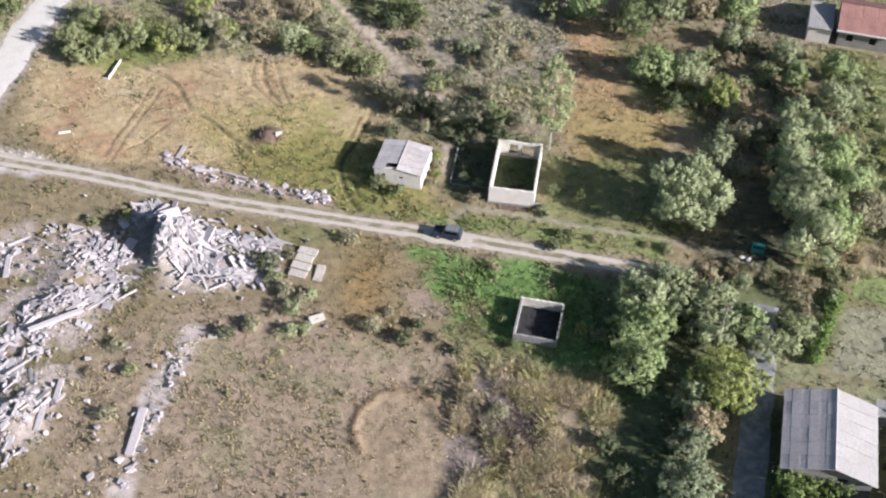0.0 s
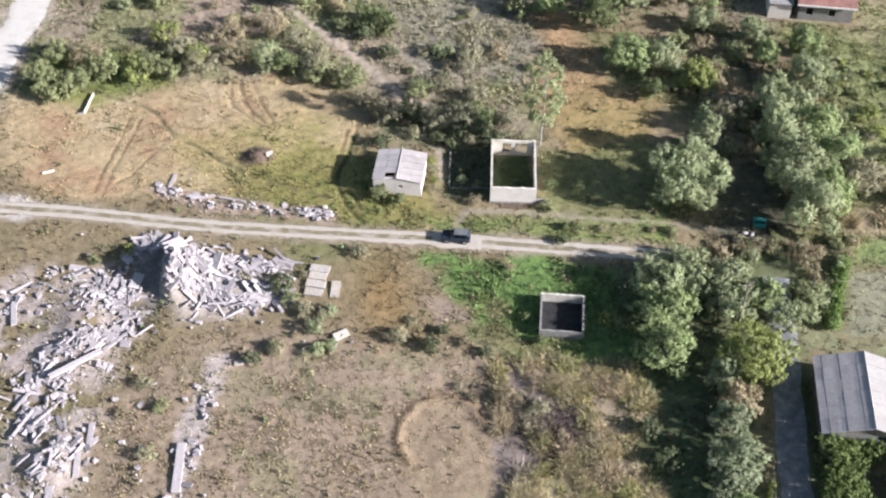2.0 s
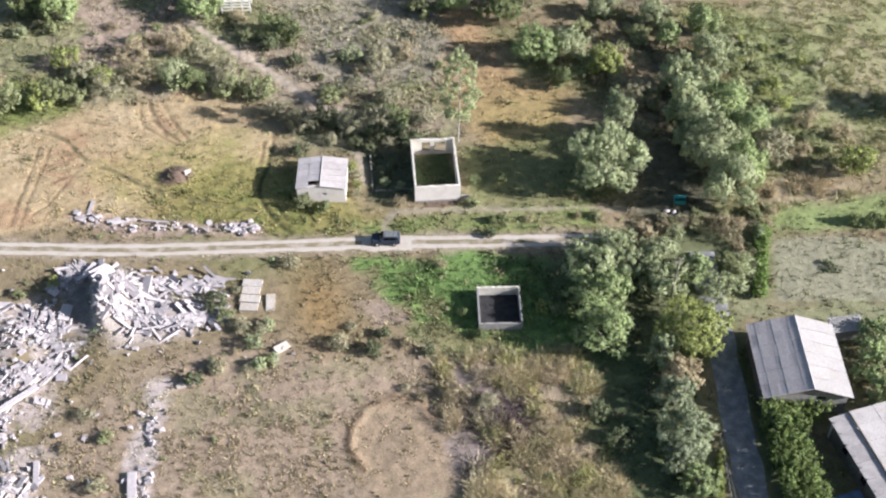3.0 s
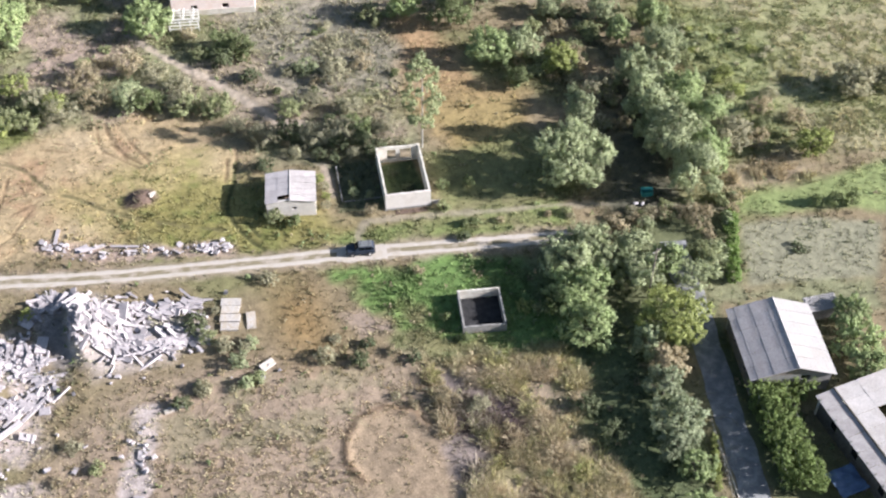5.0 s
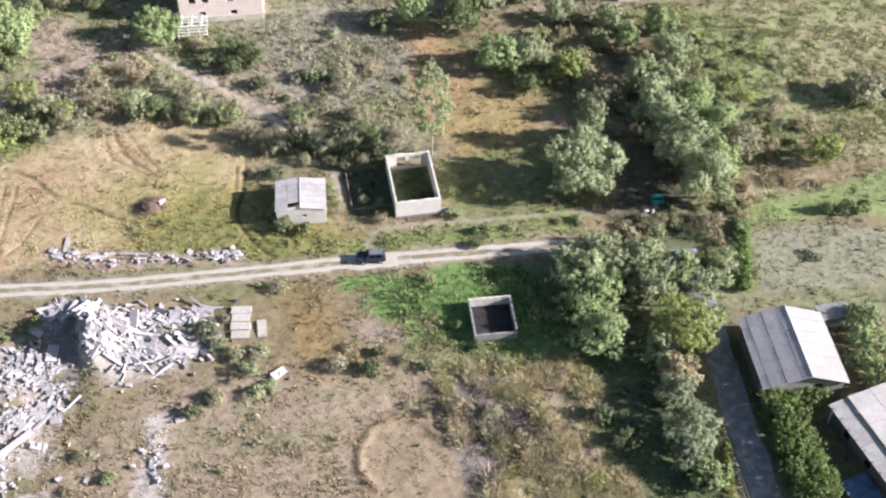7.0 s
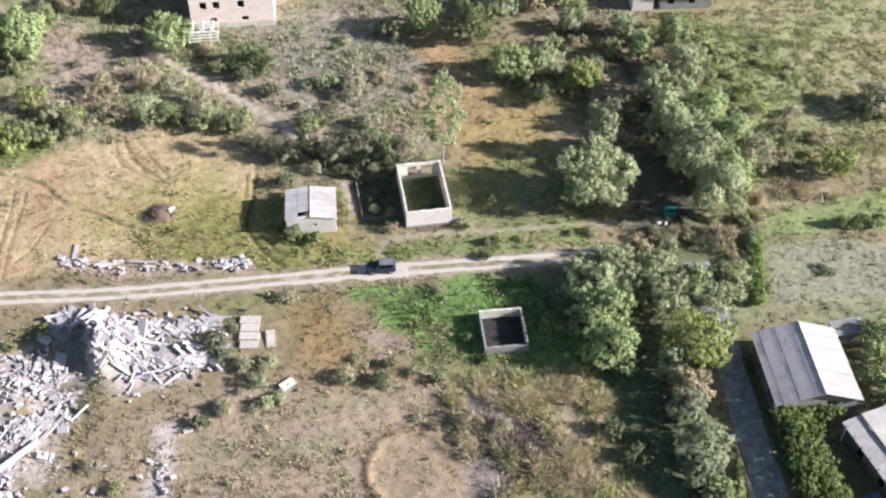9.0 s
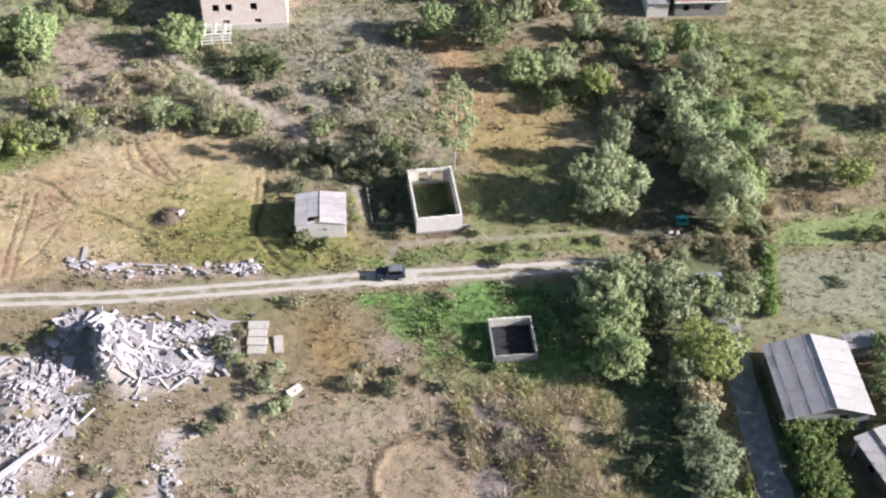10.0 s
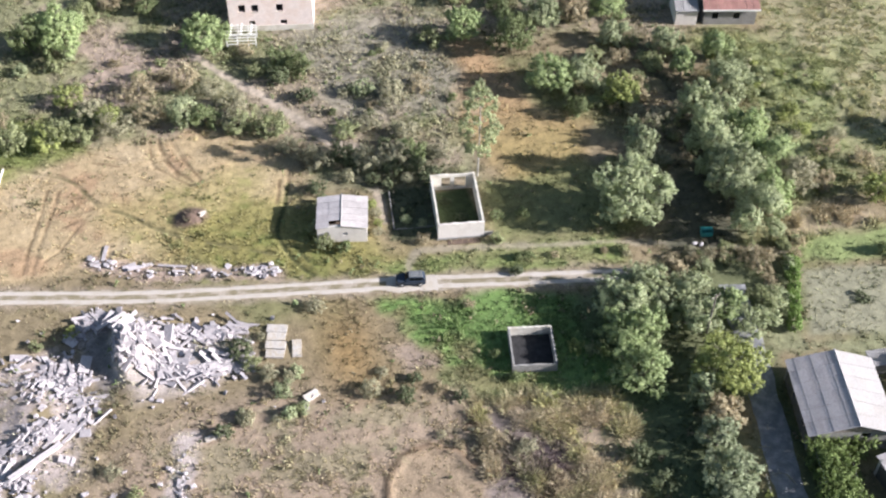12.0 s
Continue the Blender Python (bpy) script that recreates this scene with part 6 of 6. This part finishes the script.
def off_roader(x, y, turn):
    """A small dark four-wheel-drive car, its bonnet towards -x."""
    car = thing("off_road_car", "small dark blue off-road car on the dirt road", "car", rotated(x, y, 0.06, turn) @ Matrix.Diagonal((0.92, 0.92, 0.92, 1)))

    def loft(sections):
        bm = bmesh.new()
        rings = []
        for px, hw, z0, z1, top in sections:
            rings.append([bm.verts.new(p) for p in ((px, -hw, z0), (px, hw, z0), (px, hw, z1), (px, top, z1 + 0.04), (px, -top, z1 + 0.04), (px, -hw, z1))])
        for a, b in zip(rings, rings[1:]):
            for i in range(6):
                bm.faces.new((a[i], a[(i + 1) % 6], b[(i + 1) % 6], b[i]))
        bm.faces.new(rings[0][::-1])
        bm.faces.new(rings[-1])
        bmesh.ops.bevel(bm, geom=bm.edges[:], offset=0.03, segments=2, affect="EDGES")
        return bm

    part("body", loft([(-1.95, 0.74, 0.45, 0.88, 0.66), (-1.8, 0.82, 0.38, 0.98, 0.74), (-0.75, 0.84, 0.36, 1.04, 0.78), (1.75, 0.84, 0.36, 1.06, 0.78), (1.95, 0.8, 0.45, 1.0, 0.74)]), M_CARPAINT, car)
    part("cabin", loft([(-0.8, 0.76, 1.0, 1.1, 0.7), (-0.25, 0.68, 1.0, 1.6, 0.6), (1.6, 0.68, 1.0, 1.62, 0.6), (1.88, 0.74, 1.0, 1.3, 0.7)]), M_CARPAINT, car)
    part("roof", boxed((-0.22, 1.6, -0.6, 0.6, 1.655, 1.70), bevel=0.02), M_CARROOF, car, "dusty grey roof")
    for s in (-1, 1):
        for a, b in ((-0.2, 0.5), (0.58, 1.45)):
            bm = bmesh.new()
            v = [bm.verts.new(p) for p in ((a, s * 0.745, 1.12), (b, s * 0.745, 1.12), (b, s * 0.70, 1.54), (a + 0.08, s * 0.70, 1.54))]
            bm.faces.new(v)
            bmesh.ops.solidify(bm, geom=bm.faces[:], thickness=0.02)
            part("side_window", bm, M_GLASS, car)
        part("headlight", boxed((-1.985, -1.93, s * 0.55 - 0.1, s * 0.55 + 0.1, 0.68, 0.84), bevel=0.02), M_LAMP, car)
        part("tail_light", boxed((1.93, 1.985, s * 0.68 - 0.06, s * 0.68 + 0.06, 0.68, 0.9), bevel=0.02), M_REDROOF, car)
        part("wing_mirror", boxed((-0.6, -0.5, s * 0.88 - 0.07, s * 0.88 + 0.07, 1.05, 1.2), bevel=0.02), M_CARPAINT, car)
        for px in (-1.2, 1.2):
            bm = bmesh.new()
            tube(bm, (px, s * 0.68, 0.33), (px, s * 0.88, 0.33), 0.34, 0.34, 20)
            wheel = part("wheel", bm, M_RUBBER, car)
            bm = bmesh.new()
            tube(bm, (px, s * 0.86, 0.33), (px, s * 0.895, 0.33), 0.2, 0.18, 14)
            part("rim", bm, M_STEEL, wheel)
    bm = bmesh.new()
    v = [bm.verts.new(p) for p in ((-0.82, -0.62, 1.14), (-0.82, 0.62, 1.14), (-0.36, 0.55, 1.56), (-0.36, -0.55, 1.56))]
    bm.faces.new(v)
    bmesh.ops.solidify(bm, geom=bm.faces[:], thickness=0.02)
    part("windscreen", bm, M_GLASS, car)
    for px, nm in ((-2.02, "front_bumper"), (1.94, "rear_bumper")):
        part(nm, boxed((px, px + 0.1, -0.78, 0.78, 0.42, 0.58), bevel=0.03), M_RUBBER, car)
    part("roof_rack", boxed((0.0, 1.4, -0.5, -0.46, 1.74, 1.77), (0.0, 1.4, 0.46, 0.5, 1.74, 1.77), (0.1, 0.14, -0.5, 0.5, 1.70, 1.74), (1.26, 1.3, -0.5, 0.5, 1.70, 1.74)), M_STEEL, car)


off_roader(2.1, 108.8, -13)


def waste_container(x, y, turn):
    ob = thing("waste_container", "open teal metal waste container in tree shade", "container", rotated(x, y, gz(x, y), turn))
    part("front_panel", boxed((-0.75, 0.75, -0.5, -0.46, 0.12, 0.9), bevel=0.01), M_TEAL, ob)
    part("back_panel", boxed((-0.75, 0.75, 0.46, 0.5, 0.12, 0.9), bevel=0.01), M_TEAL, ob)
    part("side_panel", boxed((-0.75, -0.71, -0.458, 0.458, 0.12, 0.9), bevel=0.01), M_TEAL, ob)
    part("side_panel", boxed((0.71, 0.75, -0.458, 0.458, 0.12, 0.9), bevel=0.01), M_TEAL, ob)
    part("lid", boxed((-0.78, 0.78, -0.1, 0.56, 0.905, 0.94), bevel=0.01), M_TEAL, ob)
    part("base", boxed((-0.7, 0.7, -0.455, 0.455, 0.12, 0.16)), M_TEAL, ob)
    for a in (-0.6, 0.6):
        for b in (-0.38, 0.38):
            bm = bmesh.new()
            tube(bm, (a, b - 0.04, 0.07), (a, b + 0.04, 0.07), 0.08, 0.08, 10)
            part("castor", bm, M_RUBBER, ob)


waste_container(41.6, 106.6, -14)
for k, (x, y) in enumerate(((39.4, 105.4), (40.2, 105.0))):
    bm = bmesh.new()
    bmesh.ops.create_icosphere(bm, subdivisions=2, radius=0.33)
    for v in bm.verts:
        v.co = Vector((v.co.x * 1.3, v.co.y * 0.8, v.co.z * 0.55)) * (1 + 0.18 * noise.noise(v.co * 3 + Vector((k, 0, 0))))
    me = bpy.data.meshes.new("waste_sack")
    bm.to_mesh(me)
    bm.free()
    me.materials.append(M_FIBRE)
    sack = new("waste_sack", me)
    sack.matrix_world = rotated(x, y, gz(x, y) + 0.18, 40 * k)
    tagged(sack, "grey-white plastic sack dumped beside the container", "sack", "waste sacks")


def utility_pole(x, y, h):
    ob = thing("utility_pole", "grey timber utility pole among the trees", "pole", rotated(x, y, gz(x, y), 20))
    bm = bmesh.new()
    tube(bm, (0, 0, -0.4), (0.1, 0, h), 0.14, 0.1, 9)
    part("post", bm, M_TIMBER, ob)
    part("cross_arm", boxed((-0.6, 0.8, -0.05, 0.05, h - 0.5, h - 0.4), bevel=0.01), M_TIMBER, ob)
    for a in (-0.5, 0.1, 0.7):
        bm = bmesh.new()
        tube(bm, (a, 0, h - 0.4), (a, 0, h - 0.25), 0.04, 0.03, 8)
        part("insulator", bm, M_WHITEPAINT, ob)


utility_pole(33.4, 89.6, 8.6)

corner = thing("low_white_wall", "broken corner of a low white wall in tall grass", "wall", rotated(-47.2, 140.0, 0, -13))
part("front_kerb", ruin_wall(0.9, 0.14, 0.2, (), 0.04, seed=61), M_LIME, corner, m=rotated(-0.9, 0, 0, 0))
part("side_panel", ruin_wall(4.4, 0.12, 0.4, (), 0.06, seed=62), M_LIME, corner, m=rotated(0.0, 0.12, 0, 90))

stone = piece_mesh("stone", (0.8, 0.5, 0.35), 0.28, 91, M_SLAB)
st = new("boulder", stone)
st.matrix_world = rotated(-21.2, 127.6, gz(-21.2, 127.6) + 0.2, 20)
tagged(st, "pale boulder on a dark soil mound", "stone")


def fence(pts, label, gap=2.2, h=1.1):
    """Posts with three wires between."""
    ob = thing("wire_fence", label, "fence")
    q = curve_through(pts, gap)
    for x, y in q:
        bm = bmesh.new()
        tube(bm, (0, 0, -0.2), (0, 0, h), 0.05, 0.045, 6)
        part("post", bm, M_TIMBER, ob, m=rotated(x, y, gz(x, y), 0))
    for z in (0.4, 0.75, 1.02):
        bm = bmesh.new()
        for a, b in zip(q, q[1:]):
            tube(bm, (*a, gz(*a) + z), (*b, gz(*b) + z), 0.01, 0.01, 3)
        part("wire", bm, M_STEEL, ob)


fence([(31.6, 70), (30.6, 66), (29.0, 60), (27, 52)], "thin wire fence along the asphalt lane")
fence([(60.5, 81), (66, 79.5), (74, 77)], "thin wire fence behind the garden")
